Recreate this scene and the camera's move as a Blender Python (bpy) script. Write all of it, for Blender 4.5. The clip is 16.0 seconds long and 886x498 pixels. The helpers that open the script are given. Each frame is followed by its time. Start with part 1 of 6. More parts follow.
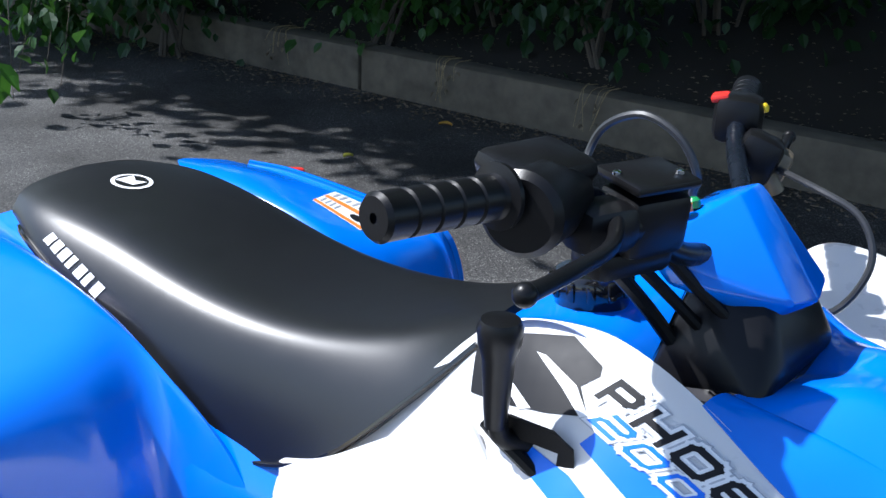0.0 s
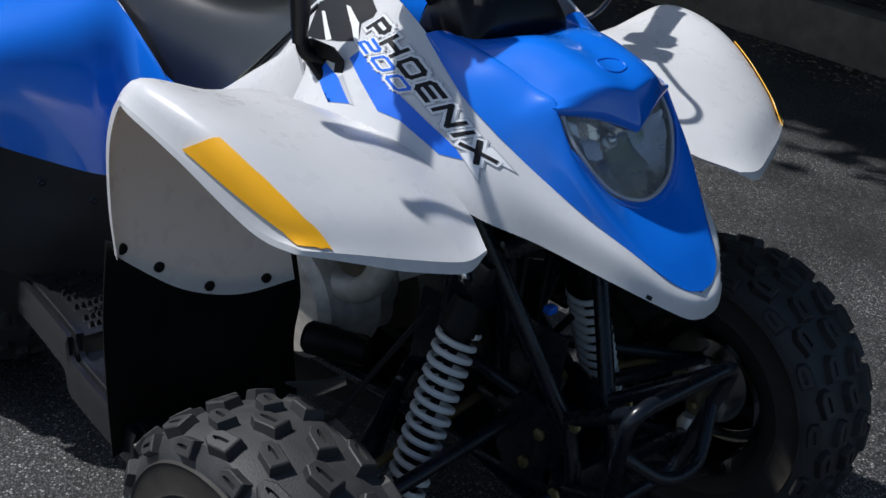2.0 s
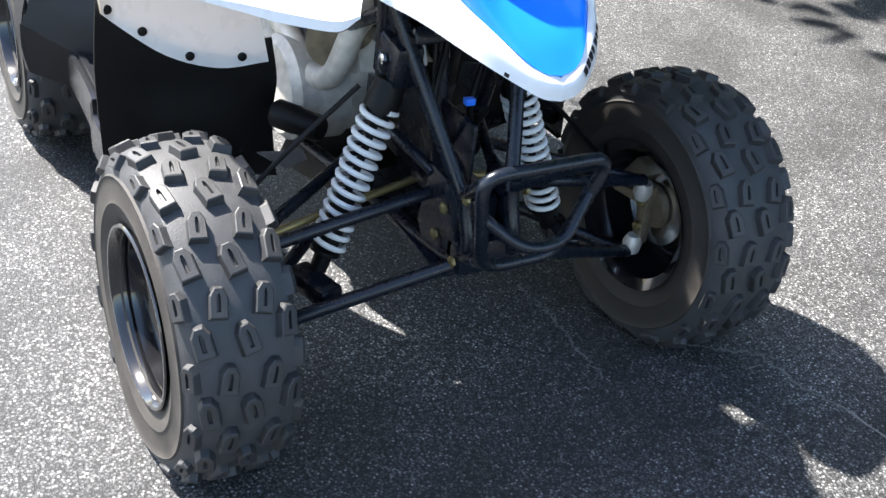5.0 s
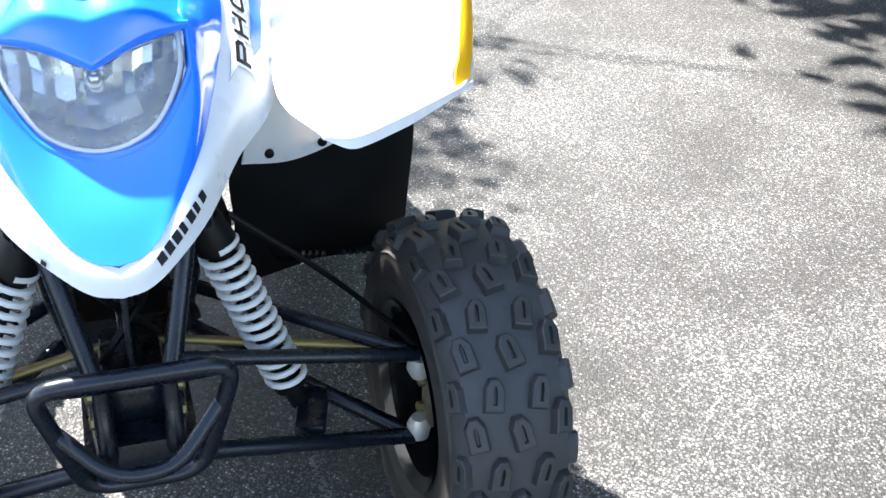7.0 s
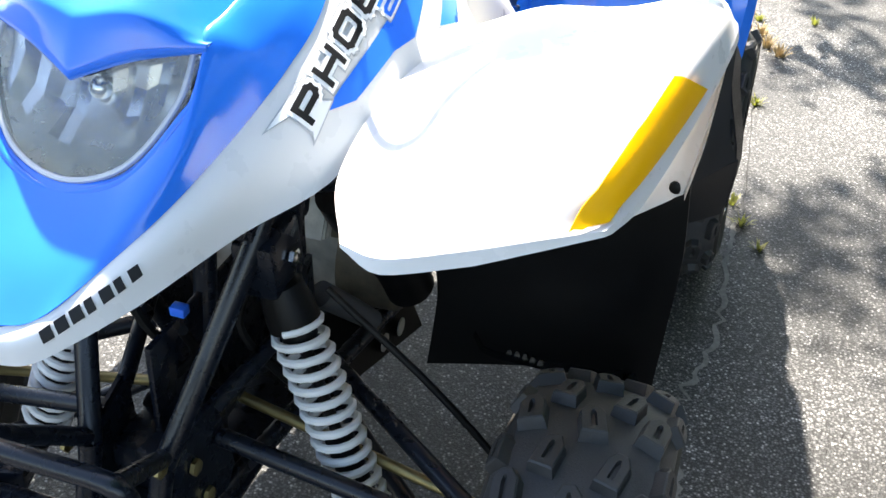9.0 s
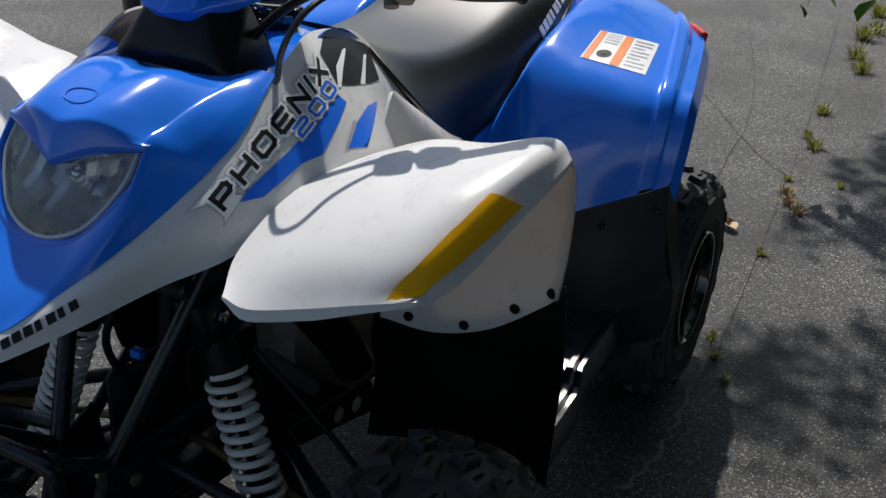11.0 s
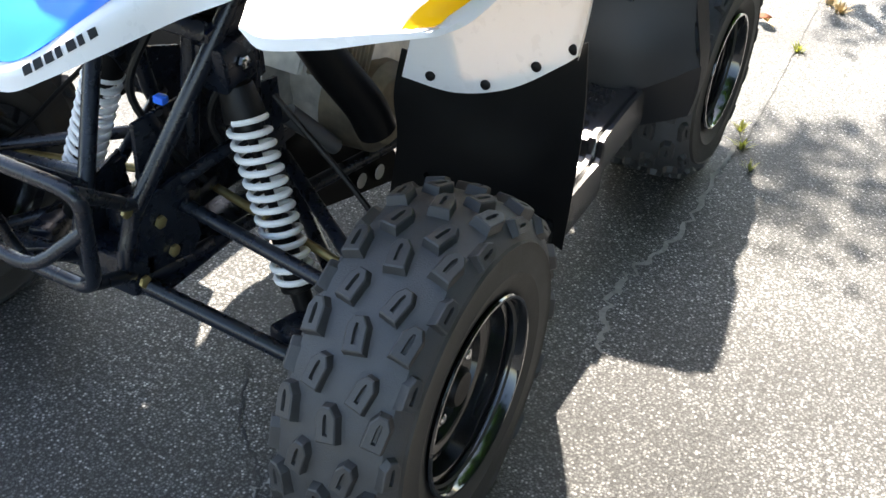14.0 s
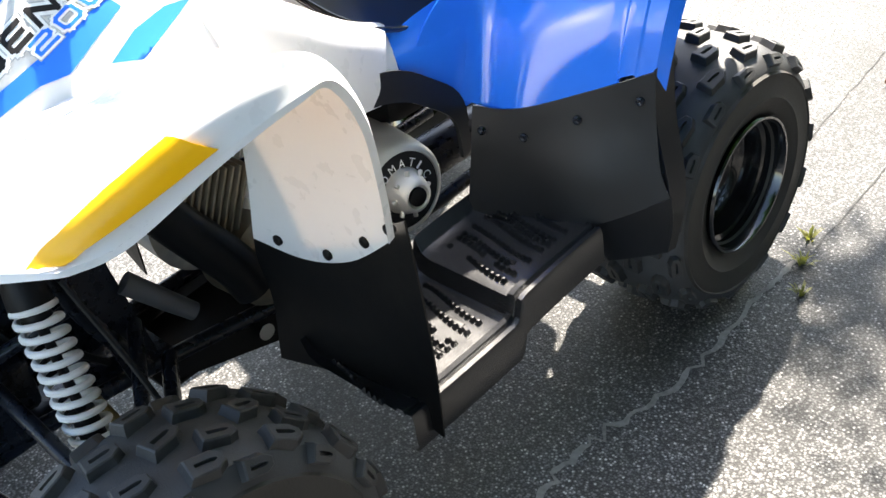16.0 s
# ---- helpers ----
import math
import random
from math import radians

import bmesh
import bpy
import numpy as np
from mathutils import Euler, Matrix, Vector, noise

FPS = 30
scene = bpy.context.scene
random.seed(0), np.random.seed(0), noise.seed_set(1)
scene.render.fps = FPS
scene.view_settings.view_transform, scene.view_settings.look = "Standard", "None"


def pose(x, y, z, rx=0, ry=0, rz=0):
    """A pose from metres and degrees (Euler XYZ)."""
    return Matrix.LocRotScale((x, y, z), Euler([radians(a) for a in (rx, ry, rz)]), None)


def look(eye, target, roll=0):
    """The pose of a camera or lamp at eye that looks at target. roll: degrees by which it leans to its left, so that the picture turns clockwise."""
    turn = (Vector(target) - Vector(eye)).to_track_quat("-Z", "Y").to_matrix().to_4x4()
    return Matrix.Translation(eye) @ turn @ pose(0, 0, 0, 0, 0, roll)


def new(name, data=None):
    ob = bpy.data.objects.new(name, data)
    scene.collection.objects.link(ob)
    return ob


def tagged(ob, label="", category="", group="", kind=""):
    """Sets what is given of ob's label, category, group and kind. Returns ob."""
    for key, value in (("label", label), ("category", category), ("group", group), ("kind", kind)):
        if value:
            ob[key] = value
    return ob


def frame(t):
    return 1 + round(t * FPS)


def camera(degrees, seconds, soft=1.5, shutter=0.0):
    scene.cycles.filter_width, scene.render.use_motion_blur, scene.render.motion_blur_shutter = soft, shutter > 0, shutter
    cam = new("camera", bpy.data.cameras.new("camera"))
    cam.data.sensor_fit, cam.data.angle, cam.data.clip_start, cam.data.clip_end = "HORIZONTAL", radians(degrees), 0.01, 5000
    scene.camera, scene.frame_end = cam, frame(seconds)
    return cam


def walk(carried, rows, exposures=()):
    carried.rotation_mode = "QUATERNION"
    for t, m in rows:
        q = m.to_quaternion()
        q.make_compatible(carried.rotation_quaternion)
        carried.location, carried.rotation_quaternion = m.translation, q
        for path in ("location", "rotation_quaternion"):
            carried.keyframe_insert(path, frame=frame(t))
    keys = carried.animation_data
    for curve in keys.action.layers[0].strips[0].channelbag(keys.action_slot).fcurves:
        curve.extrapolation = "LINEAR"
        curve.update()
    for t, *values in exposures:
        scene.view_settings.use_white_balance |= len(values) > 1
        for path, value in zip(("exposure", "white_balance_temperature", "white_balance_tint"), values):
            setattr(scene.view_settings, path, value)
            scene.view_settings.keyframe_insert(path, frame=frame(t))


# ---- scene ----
cam = camera(43.47, 16.0)
ROWS = [
    (0, 0.9629, -0.9776, 1.3483, 69.245, -2.503, 37.902),
    (0.5, 1.1743, -0.9331, 1.3175, 66.593, -3.747, 40.823),
    (1, 1.3054, -0.9626, 1.2952, 65.481, -2.302, 40.077),
    (1.5, 1.5000, -1.0666, 1.2942, 65.465, -3.444, 41.617),
    (2, 1.6721, -1.0712, 1.2732, 63.525, -5.720, 49.115),
    (2.5, 1.8157, -1.0193, 1.2240, 59.268, -5.399, 52.964),
    (3, 1.8856, -1.0322, 1.1974, 59.402, -4.885, 52.186),
    (5.3, 2.1711, -0.7991, 1.2826, 57.662, -4.776, 62.574),
    (5.5, 2.1703, -0.7219, 1.2972, 58.214, -2.279, 61.010),
    (6, 2.0634, -0.5061, 1.2946, 59.195, -3.490, 62.514),
    (6.5, 2.0158, -0.2923, 1.3046, 58.146, 1.590, 60.907),
    (7, 2.0367, 0.0025, 1.2911, 58.219, -2.380, 72.404),
    (7.5, 1.9832, 0.1980, 1.2506, 56.970, 2.221, 76.243),
    (8, 1.7896, 0.3361, 1.2514, 55.775, -2.615, 83.817),
    (8.5, 1.6846, 0.4409, 1.2470, 55.522, 0.534, 90.696),
    (9, 1.5892, 0.5584, 1.2239, 56.296, -2.055, 108.823),
    (9.2, 1.5569, 0.6109, 1.2507, 57.181, -1.495, 112.280),
    (11.5, 1.7777, 0.9772, 1.3293, 63.713, -3.101, 117.630),
    (12, 1.7716, 0.9891, 1.2911, 59.634, -3.164, 120.156),
    (12.5, 1.7822, 0.9846, 1.2673, 56.641, -3.863, 120.725),
    (13, 1.7966, 0.9963, 1.2597, 56.140, -4.213, 120.518),
    (13.5, 1.7987, 1.0001, 1.2514, 55.402, -3.799, 120.618),
    (14, 1.7933, 0.9982, 1.2395, 54.718, -2.641, 119.525),
    (14.5, 1.7202, 1.1037, 1.2788, 54.436, -0.103, 121.778),
    (15, 1.5947, 1.2320, 1.3143, 54.895, 1.589, 129.139),
    (15.5, 1.3442, 1.2565, 1.3042, 53.786, 0.624, 133.628),
    (16, 1.1255, 1.3094, 1.3010, 54.498, 5.934, 132.955),
]
EXPOSURES = [
    (0.0, 0.82, 5880, 10), (0.5, 1.17, 5830, 10), (1.0, 0.47, 5880, 10), (1.5, -0.13, 6080, 10), (2.0, -0.30, 6180, 10), (2.5, -0.15, 6180, 10), (3.0, 1.10, 6280, 10), (3.2, 1.20, 6280, 10),
    (5.3, 3.02, 6580, 10), (5.5, 3.52, 6580, 10), (6.0, 3.25, 6780, 10), (6.5, 3.00, 6580, 10), (7.0, 2.80, 6680, 10), (7.5, 2.70, 6680, 10), (8.0, 2.60, 6680, 10), (8.5, 2.50, 6780, 10), (9.0, 2.50, 7180, 10), (9.2, 2.30, 7180, 10),
    (11.3, -0.23, 6680, 10), (11.5, -0.23, 6680, 10), (12.0, -0.08, 6780, 10), (12.5, 1.94, 7380, 10), (13.0, 2.67, 7380, 10), (14.0, 2.92, 7380, 10), (14.5, 2.87, 7380, 10), (15.5, 2.90, 7580, 10), (16.0, 2.85, 7280, 10),
]
walk(cam, [(t, pose(x, y, z, rx, ry, rz)) for t, x, y, z, rx, ry, rz in ROWS], EXPOSURES)

# ---- light: high sun from behind and the right of the machine, clear sky ----
SUN_WAY = Vector((0.65, 0.365, -1.0)).normalized()
world = bpy.data.worlds.new("sky")
scene.world = world
world.use_nodes = True
wn = world.node_tree.nodes
sky = wn.new("ShaderNodeTexSky")
sky.sky_type = "NISHITA"
sky.sun_disc = False
sky.sun_elevation = math.asin(-SUN_WAY.z)
sky.sun_rotation = math.atan2(-SUN_WAY.x, -SUN_WAY.y)
world.node_tree.links.new(sky.outputs["Color"], wn["Background"].inputs["Color"])
wn["Background"].inputs["Strength"].default_value = 0.105
sun = new("sun", bpy.data.lights.new("sun", "SUN"))
sun.data.energy = 5.0
sun.data.angle = radians(1.0)
sun.data.color = (1.0, 0.965, 0.925)
sun.matrix_world = look((0, 0, 20), Vector((0, 0, 20)) + SUN_WAY)


# ---- materials ----
def material(name, colour, rough=0.5, metal=0.0, vary=0.08, scale=30.0, bump=0.0, bump_scale=200.0, coat=0.0, rvary=0.1, spec=0.5):
    """A surface with two scales of colour variation, uneven gloss and a fine relief."""
    m = bpy.data.materials.new(name)
    m.use_nodes = True
    nt = m.node_tree
    b = nt.nodes["Principled BSDF"]
    tc = nt.nodes.new("ShaderNodeTexCoord")
    n1 = nt.nodes.new("ShaderNodeTexNoise")
    n1.inputs["Scale"].default_value, n1.inputs["Detail"].default_value = scale, 6
    nt.links.new(tc.outputs["Object"], n1.inputs["Vector"])
    n2 = nt.nodes.new("ShaderNodeTexNoise")
    n2.inputs["Scale"].default_value, n2.inputs["Detail"].default_value = scale / 8, 3
    nt.links.new(tc.outputs["Object"], n2.inputs["Vector"])
    add = nt.nodes.new("ShaderNodeMath")
    add.operation = "ADD"
    nt.links.new(n1.outputs["Fac"], add.inputs[0])
    nt.links.new(n2.outputs["Fac"], add.inputs[1])
    ramp = nt.nodes.new("ShaderNodeMapRange")
    ramp.inputs["From Min"].default_value, ramp.inputs["From Max"].default_value = 0.6, 1.4
    ramp.inputs["To Min"].default_value, ramp.inputs["To Max"].default_value = 1 - vary, 1 + vary
    nt.links.new(add.outputs[0], ramp.inputs["Value"])
    mix = nt.nodes.new("ShaderNodeVectorMath")
    mix.operation = "SCALE"
    mix.inputs[0].default_value = colour
    nt.links.new(ramp.outputs[0], mix.inputs["Scale"])
    nt.links.new(mix.outputs[0], b.inputs["Base Color"])
    rr = nt.nodes.new("ShaderNodeMapRange")
    rr.inputs["From Min"].default_value, rr.inputs["From Max"].default_value = 0.3, 0.7
    rr.inputs["To Min"].default_value, rr.inputs["To Max"].default_value = max(0.02, rough * (1 - rvary)), min(1, rough * (1 + rvary))
    nt.links.new(n1.outputs["Fac"], rr.inputs["Value"])
    nt.links.new(rr.outputs[0], b.inputs["Roughness"])
    b.inputs["Metallic"].default_value = metal
    b.inputs["Coat Weight"].default_value = coat
    b.inputs["Coat Roughness"].default_value = 0.05
    b.inputs["Specular IOR Level"].default_value = spec
    if bump:
        n3 = nt.nodes.new("ShaderNodeTexNoise")
        n3.inputs["Scale"].default_value, n3.inputs["Detail"].default_value = bump_scale, 5
        nt.links.new(tc.outputs["Object"], n3.inputs["Vector"])
        bp = nt.nodes.new("ShaderNodeBump")
        bp.inputs["Strength"].default_value, bp.inputs["Distance"].default_value = bump, 0.002
        nt.links.new(n3.outputs["Fac"], bp.inputs["Height"])
        nt.links.new(bp.outputs["Normal"], b.inputs["Normal"])
    return m


BLUE = material("blue_plastic", (0.011, 0.175, 0.80), 0.15, vary=0.03, rvary=0.2, coat=0.4)
WHITE = material("white_plastic", (0.78, 0.79, 0.80), 0.3, vary=0.02, rvary=0.2)


def thin(m, colour, share):
    """Let a thin plastic shell pass some light."""
    nt = m.node_tree
    tr = nt.nodes.new("ShaderNodeBsdfTranslucent")
    tr.inputs["Color"].default_value = (*colour, 1)
    mx = nt.nodes.new("ShaderNodeMixShader")
    mx.inputs[0].default_value = share
    nt.links.new(nt.nodes["Principled BSDF"].outputs[0], mx.inputs[1])
    nt.links.new(tr.outputs[0], mx.inputs[2])
    nt.links.new(mx.outputs[0], nt.nodes["Material Output"].inputs["Surface"])
    return m


thin(WHITE, (0.86, 0.72, 0.58), 0.17)
BLACK = material("black_textured_plastic", (0.0075, 0.0082, 0.010), 0.42, vary=0.2, bump=0.2, bump_scale=900, spec=0.38)
RUBBER = material("tread_rubber", (0.024, 0.0242, 0.025), 0.55, vary=0.35, scale=60, bump=0.3, bump_scale=450, spec=0.5)
CARCASS = material("tyre_rubber", (0.034, 0.035, 0.037), 0.6, vary=0.4, scale=30, bump=0.3, bump_scale=450)
SIDEWALL = material("dusty_sidewall", (0.025, 0.0215, 0.018), 0.7, vary=0.6, scale=26, bump=0.3, bump_scale=300)
ENGINE = material("dull_engine_casting", (0.56, 0.53, 0.47), 0.5, metal=0.2, vary=0.35, scale=45, bump=0.3, bump_scale=300)
FLAP = material("matt_black_flap", (0.004, 0.004, 0.0042), 0.48, vary=0.3, bump=0.12, bump_scale=400, spec=0.2)
FOOT = material("worn_footrest_plastic", (0.012, 0.0125, 0.014), 0.24, vary=0.2, bump=0.10, bump_scale=600, spec=0.6)
SHEATH = material("grey_cable_sheath", (0.030, 0.031, 0.033), 0.35, vary=0.2)
GRIP = material("grip_rubber", (0.006, 0.006, 0.0068), 0.34, vary=0.15, bump=0.08, bump_scale=700, spec=0.28)
# brown castings; also the engine's left side, where it paints in shade
CAST = material("dirty_and_shaded_casting", (0.20, 0.165, 0.115), 0.5, metal=0.55, vary=0.4, scale=50, bump=0.3, bump_scale=260)
VINYL = material("black_seat_vinyl", (0.0045, 0.005, 0.0065), 0.36, vary=0.1, bump=0.05, bump_scale=1400, spec=0.7, rvary=0.03)
STEEL = material("black_painted_steel", (0.006, 0.0085, 0.014), 0.28, vary=0.3, coat=0.0, scale=60, spec=0.4)
RIMBLACK = material("gloss_black_rim", (0.008, 0.008, 0.009), 0.12, vary=0.1, coat=0.6)
SPRING = material("white_painted_spring", (0.72, 0.72, 0.70), 0.35, vary=0.05)
ALLOY = material("cast_aluminium", (0.58, 0.56, 0.52), 0.45, metal=0.5, vary=0.12, bump=0.3, bump_scale=300)
CHROME = material("bright_metal", (0.7, 0.7, 0.7), 0.18, metal=1.0, vary=0.04)
ZINC = material("yellow_zinc", (0.30, 0.24, 0.11), 0.45, metal=0.8, vary=0.2)
AMBER = material("amber_reflector", (1.0, 0.48, 0.003), 0.35, vary=0.04)
RED = material("red_plastic", (0.65, 0.03, 0.02), 0.3)
YELLOW = material("yellow_plastic", (0.85, 0.6, 0.02), 0.35)
INK = material("black_print", (0.010, 0.010, 0.012), 0.5, spec=0.25)
SILVER = material("silver_print", (0.50, 0.51, 0.54), 0.35, metal=0.3)
BLUEINK = material("blue_print", (0.016, 0.16, 0.80), 0.3)
WHITEINK = material("white_print", (0.84, 0.85, 0.86), 0.35)
ORANGE = material("orange_print", (0.85, 0.22, 0.03), 0.4)
HOUSING = material("headlamp_reflector", (0.75, 0.75, 0.75), 0.26, metal=1.0, vary=0.12, scale=60)


def glass_material():
    """A thin clear plastic lens: lets light through and mirrors at a slant."""
    m = bpy.data.materials.new("clear_lens")
    m.use_nodes = True
    nt = m.node_tree
    nt.nodes.remove(nt.nodes["Principled BSDF"])
    tr = nt.nodes.new("ShaderNodeBsdfTransparent")
    tr.inputs["Color"].default_value = (0.96, 0.97, 0.97, 1)
    gl = nt.nodes.new("ShaderNodeBsdfGlossy")
    gl.inputs["Roughness"].default_value = 0.04
    fr = nt.nodes.new("ShaderNodeFresnel")
    fr.inputs["IOR"].default_value = 1.45
    mx = nt.nodes.new("ShaderNodeMixShader")
    nt.links.new(fr.outputs[0], mx.inputs[0])
    nt.links.new(tr.outputs[0], mx.inputs[1])
    nt.links.new(gl.outputs[0], mx.inputs[2])
    haze = nt.nodes.new("ShaderNodeBsdfDiffuse")
    haze.inputs["Color"].default_value = (0.62, 0.63, 0.62, 1)
    tc = nt.nodes.new("ShaderNodeTexCoord")
    cloud = nt.nodes.new("ShaderNodeTexNoise")
    cloud.inputs["Scale"].default_value, cloud.inputs["Detail"].default_value = 22, 5
    nt.links.new(tc.outputs["Object"], cloud.inputs["Vector"])
    amount = nt.nodes.new("ShaderNodeMapRange")
    amount.inputs["From Min"].default_value, amount.inputs["From Max"].default_value = 0.3, 0.7
    amount.inputs["To Min"].default_value, amount.inputs["To Max"].default_value = 0.08, 0.26
    nt.links.new(cloud.outputs["Fac"], amount.inputs["Value"])
    worn = nt.nodes.new("ShaderNodeMixShader")
    nt.links.new(amount.outputs[0], worn.inputs[0])
    nt.links.new(mx.outputs[0], worn.inputs[1])
    nt.links.new(haze.outputs[0], worn.inputs[2])
    nt.links.new(worn.outputs[0], nt.nodes["Material Output"].inputs["Surface"])
    return m


GLASS = glass_material()


def asphalt_material():
    """Worn asphalt: pale and dark chips in a dark binder, with broad stains and painted soft shade."""
    m = bpy.data.materials.new("worn_asphalt")
    m.use_nodes = True
    nt = m.node_tree
    b = nt.nodes["Principled BSDF"]
    tc = nt.nodes.new("ShaderNodeTexCoord")
    vor = nt.nodes.new("ShaderNodeTexVoronoi")
    vor.inputs["Scale"].default_value = 215
    vor2 = nt.nodes.new("ShaderNodeTexVoronoi")
    vor2.inputs["Scale"].default_value = 520
    big = nt.nodes.new("ShaderNodeTexNoise")
    big.inputs["Scale"].default_value, big.inputs["Detail"].default_value = 2.1, 7
    for n in (vor, vor2, big):
        nt.links.new(tc.outputs["Object"], n.inputs["Vector"])
    sep = nt.nodes.new("ShaderNodeSeparateColor")
    nt.links.new(vor.outputs["Color"], sep.inputs["Color"])
    chips = nt.nodes.new("ShaderNodeValToRGB")
    el = chips.color_ramp.elements
    el[0].position, el[0].color = 0.0, (0.055, 0.056, 0.058, 1)
    el[1].position, el[1].color = 1.0, (0.62, 0.61, 0.59, 1)
    e = el.new(0.5)
    e.color = (0.115, 0.115, 0.117, 1)
    e = el.new(0.82)
    e.color = (0.20, 0.20, 0.197, 1)
    e = el.new(0.93)
    e.color = (0.38, 0.375, 0.365, 1)
    nt.links.new(sep.outputs[0], chips.inputs["Fac"])
    gap = nt.nodes.new("ShaderNodeMapRange")
    gap.inputs["From Min"].default_value, gap.inputs["From Max"].default_value = 0.22, 0.62
    gap.inputs["To Min"].default_value, gap.inputs["To Max"].default_value = 1.35, 0.12
    nt.links.new(vor.outputs["Distance"], gap.inputs["Value"])
    # broad blotches: stains, with contrast raised to paint in soft tree shade
    stain_shade = nt.nodes.new("ShaderNodeMapRange")
    stain_shade.inputs["From Min"].default_value, stain_shade.inputs["From Max"].default_value = 0.36, 0.64
    stain_shade.inputs["To Min"].default_value, stain_shade.inputs["To Max"].default_value = 0.26, 0.84
    nt.links.new(big.outputs["Fac"], stain_shade.inputs["Value"])
    mul = nt.nodes.new("ShaderNodeMath")
    mul.operation = "MULTIPLY"
    nt.links.new(gap.outputs[0], mul.inputs[0])
    nt.links.new(stain_shade.outputs[0], mul.inputs[1])
    sc = nt.nodes.new("ShaderNodeVectorMath")
    sc.operation = "SCALE"
    nt.links.new(chips.outputs["Color"], sc.inputs[0])
    nt.links.new(mul.outputs[0], sc.inputs["Scale"])
    nt.links.new(sc.outputs[0], b.inputs["Base Color"])
    b.inputs["Roughness"].default_value = 0.62
    h = nt.nodes.new("ShaderNodeMath")
    h.operation = "ADD"
    nt.links.new(vor.outputs["Distance"], h.inputs[0])
    nt.links.new(vor2.outputs["Distance"], h.inputs[1])
    bp = nt.nodes.new("ShaderNodeBump")
    bp.invert = True
    bp.inputs["Strength"].default_value, bp.inputs["Distance"].default_value = 0.5, 0.004
    nt.links.new(h.outputs[0], bp.inputs["Height"])
    nt.links.new(bp.outputs["Normal"], b.inputs["Normal"])
    return m


ASPHALT = asphalt_material()
CONCRETE = material("old_concrete", (0.125, 0.104, 0.074), 0.85, vary=0.5, scale=14, bump=0.6, bump_scale=120)
SOIL = material("dark_soil", (0.026, 0.021, 0.015), 0.95, vary=0.4, scale=20, bump=0.8, bump_scale=60)
BARK = material("bark", (0.10, 0.08, 0.06), 0.9, vary=0.35, scale=40, bump=0.8, bump_scale=80)


def leaf_material(name, colour):
    m = material(name, colour, 0.45, vary=0.3, scale=12)
    b = m.node_tree.nodes["Principled BSDF"]
    out = m.node_tree.nodes["Material Output"]
    tr = m.node_tree.nodes.new("ShaderNodeBsdfTranslucent")
    tr.inputs["Color"].default_value = (colour[0] * 1.6, colour[1] * 1.8, colour[2] * 0.8, 1)
    mx = m.node_tree.nodes.new("ShaderNodeMixShader")
    mx.inputs[0].default_value = 0.35
    m.node_tree.links.new(b.outputs[0], mx.inputs[1])
    m.node_tree.links.new(tr.outputs[0], mx.inputs[2])
    m.node_tree.links.new(mx.outputs[0], out.inputs["Surface"])
    return m


LEAF = leaf_material("green_leaf", (0.04, 0.105, 0.02))
LEAFDARK = leaf_material("dark_leaf", (0.024, 0.06, 0.018))
LITTER = material("dry_litter", (0.22, 0.17, 0.11), 0.9, vary=0.5, scale=25)
GRASS = leaf_material("weed_green", (0.17, 0.165, 0.055))


# ---- mesh helpers ----
def smooth(bm, angle=40):
    for f in bm.faces:
        f.smooth = True
    for e in bm.edges:
        if len(e.link_faces) == 2 and e.calc_face_angle(0) > radians(angle):
            e.smooth = False


def part(name, bm, mat, parent=None, label="", angle=40):
    """One bmesh as one mesh object, under a thing or a part of it."""
    bmesh.ops.recalc_face_normals(bm, faces=bm.faces)
    smooth(bm, angle)
    me = bpy.data.meshes.new(name)
    bm.to_mesh(me)
    bm.free()
    me.materials.append(mat)
    ob = new(name, me)
    ob.parent = parent
    return tagged(ob, label=label)


def both(make):
    """Build a part on the left side (+1) and on the right side (-1)."""
    return [make(s) for s in (1, -1)]


def flip(p, s):
    return Vector((p[0], p[1] * s, p[2]))


def cr(a, b, c, d, t):
    return 0.5 * (2 * b + (c - a) * t + (2 * a - 5 * b + 4 * c - d) * t * t + (3 * b - a - 3 * c + d) * t ** 3)


def curve_at(pts, u):
    """A smooth curve through the points, u from 0 to 1."""
    n = len(pts) - 1
    i = min(int(u * n), n - 1)
    t = u * n - i
    a = pts[i - 1] if i else 2 * pts[0] - pts[1]
    d = pts[i + 2] if i + 2 <= n else 2 * pts[n] - pts[n - 1]
    return cr(a, pts[i], pts[i + 1], d, t)


class Sheet:
    """A smooth skin through rows of control points."""

    def __init__(self, rows, side=1):
        self.rows = [[flip(p, side) for p in r] for r in rows]

    def at(self, u, v):
        return curve_at([curve_at(r, v) for r in self.rows], u)

    def mesh(self, nu=28, nv=18, thick=0.004, inside=None):
        bm = bmesh.new()
        grid = [[bm.verts.new(self.at(i / nu, j / nv)) for j in range(nv + 1)] for i in range(nu + 1)]
        for i in range(nu):
            for j in range(nv):
                bm.faces.new((grid[i][j], grid[i][j + 1], grid[i + 1][j + 1], grid[i + 1][j]))
        bmesh.ops.remove_doubles(bm, verts=bm.verts, dist=1e-5)
        bmesh.ops.recalc_face_normals(bm, faces=bm.faces)
        if inside is not None:
            mid = self.at(0.5, 0.5)
            bm.faces.ensure_lookup_table()
            f = min(bm.faces, key=lambda q: (q.calc_center_median() - mid).length)
            if f.normal.dot(Vector(inside) - mid) > 0:
                bmesh.ops.reverse_faces(bm, faces=bm.faces)
        if thick:
            shell(bm, thick)
        return bm


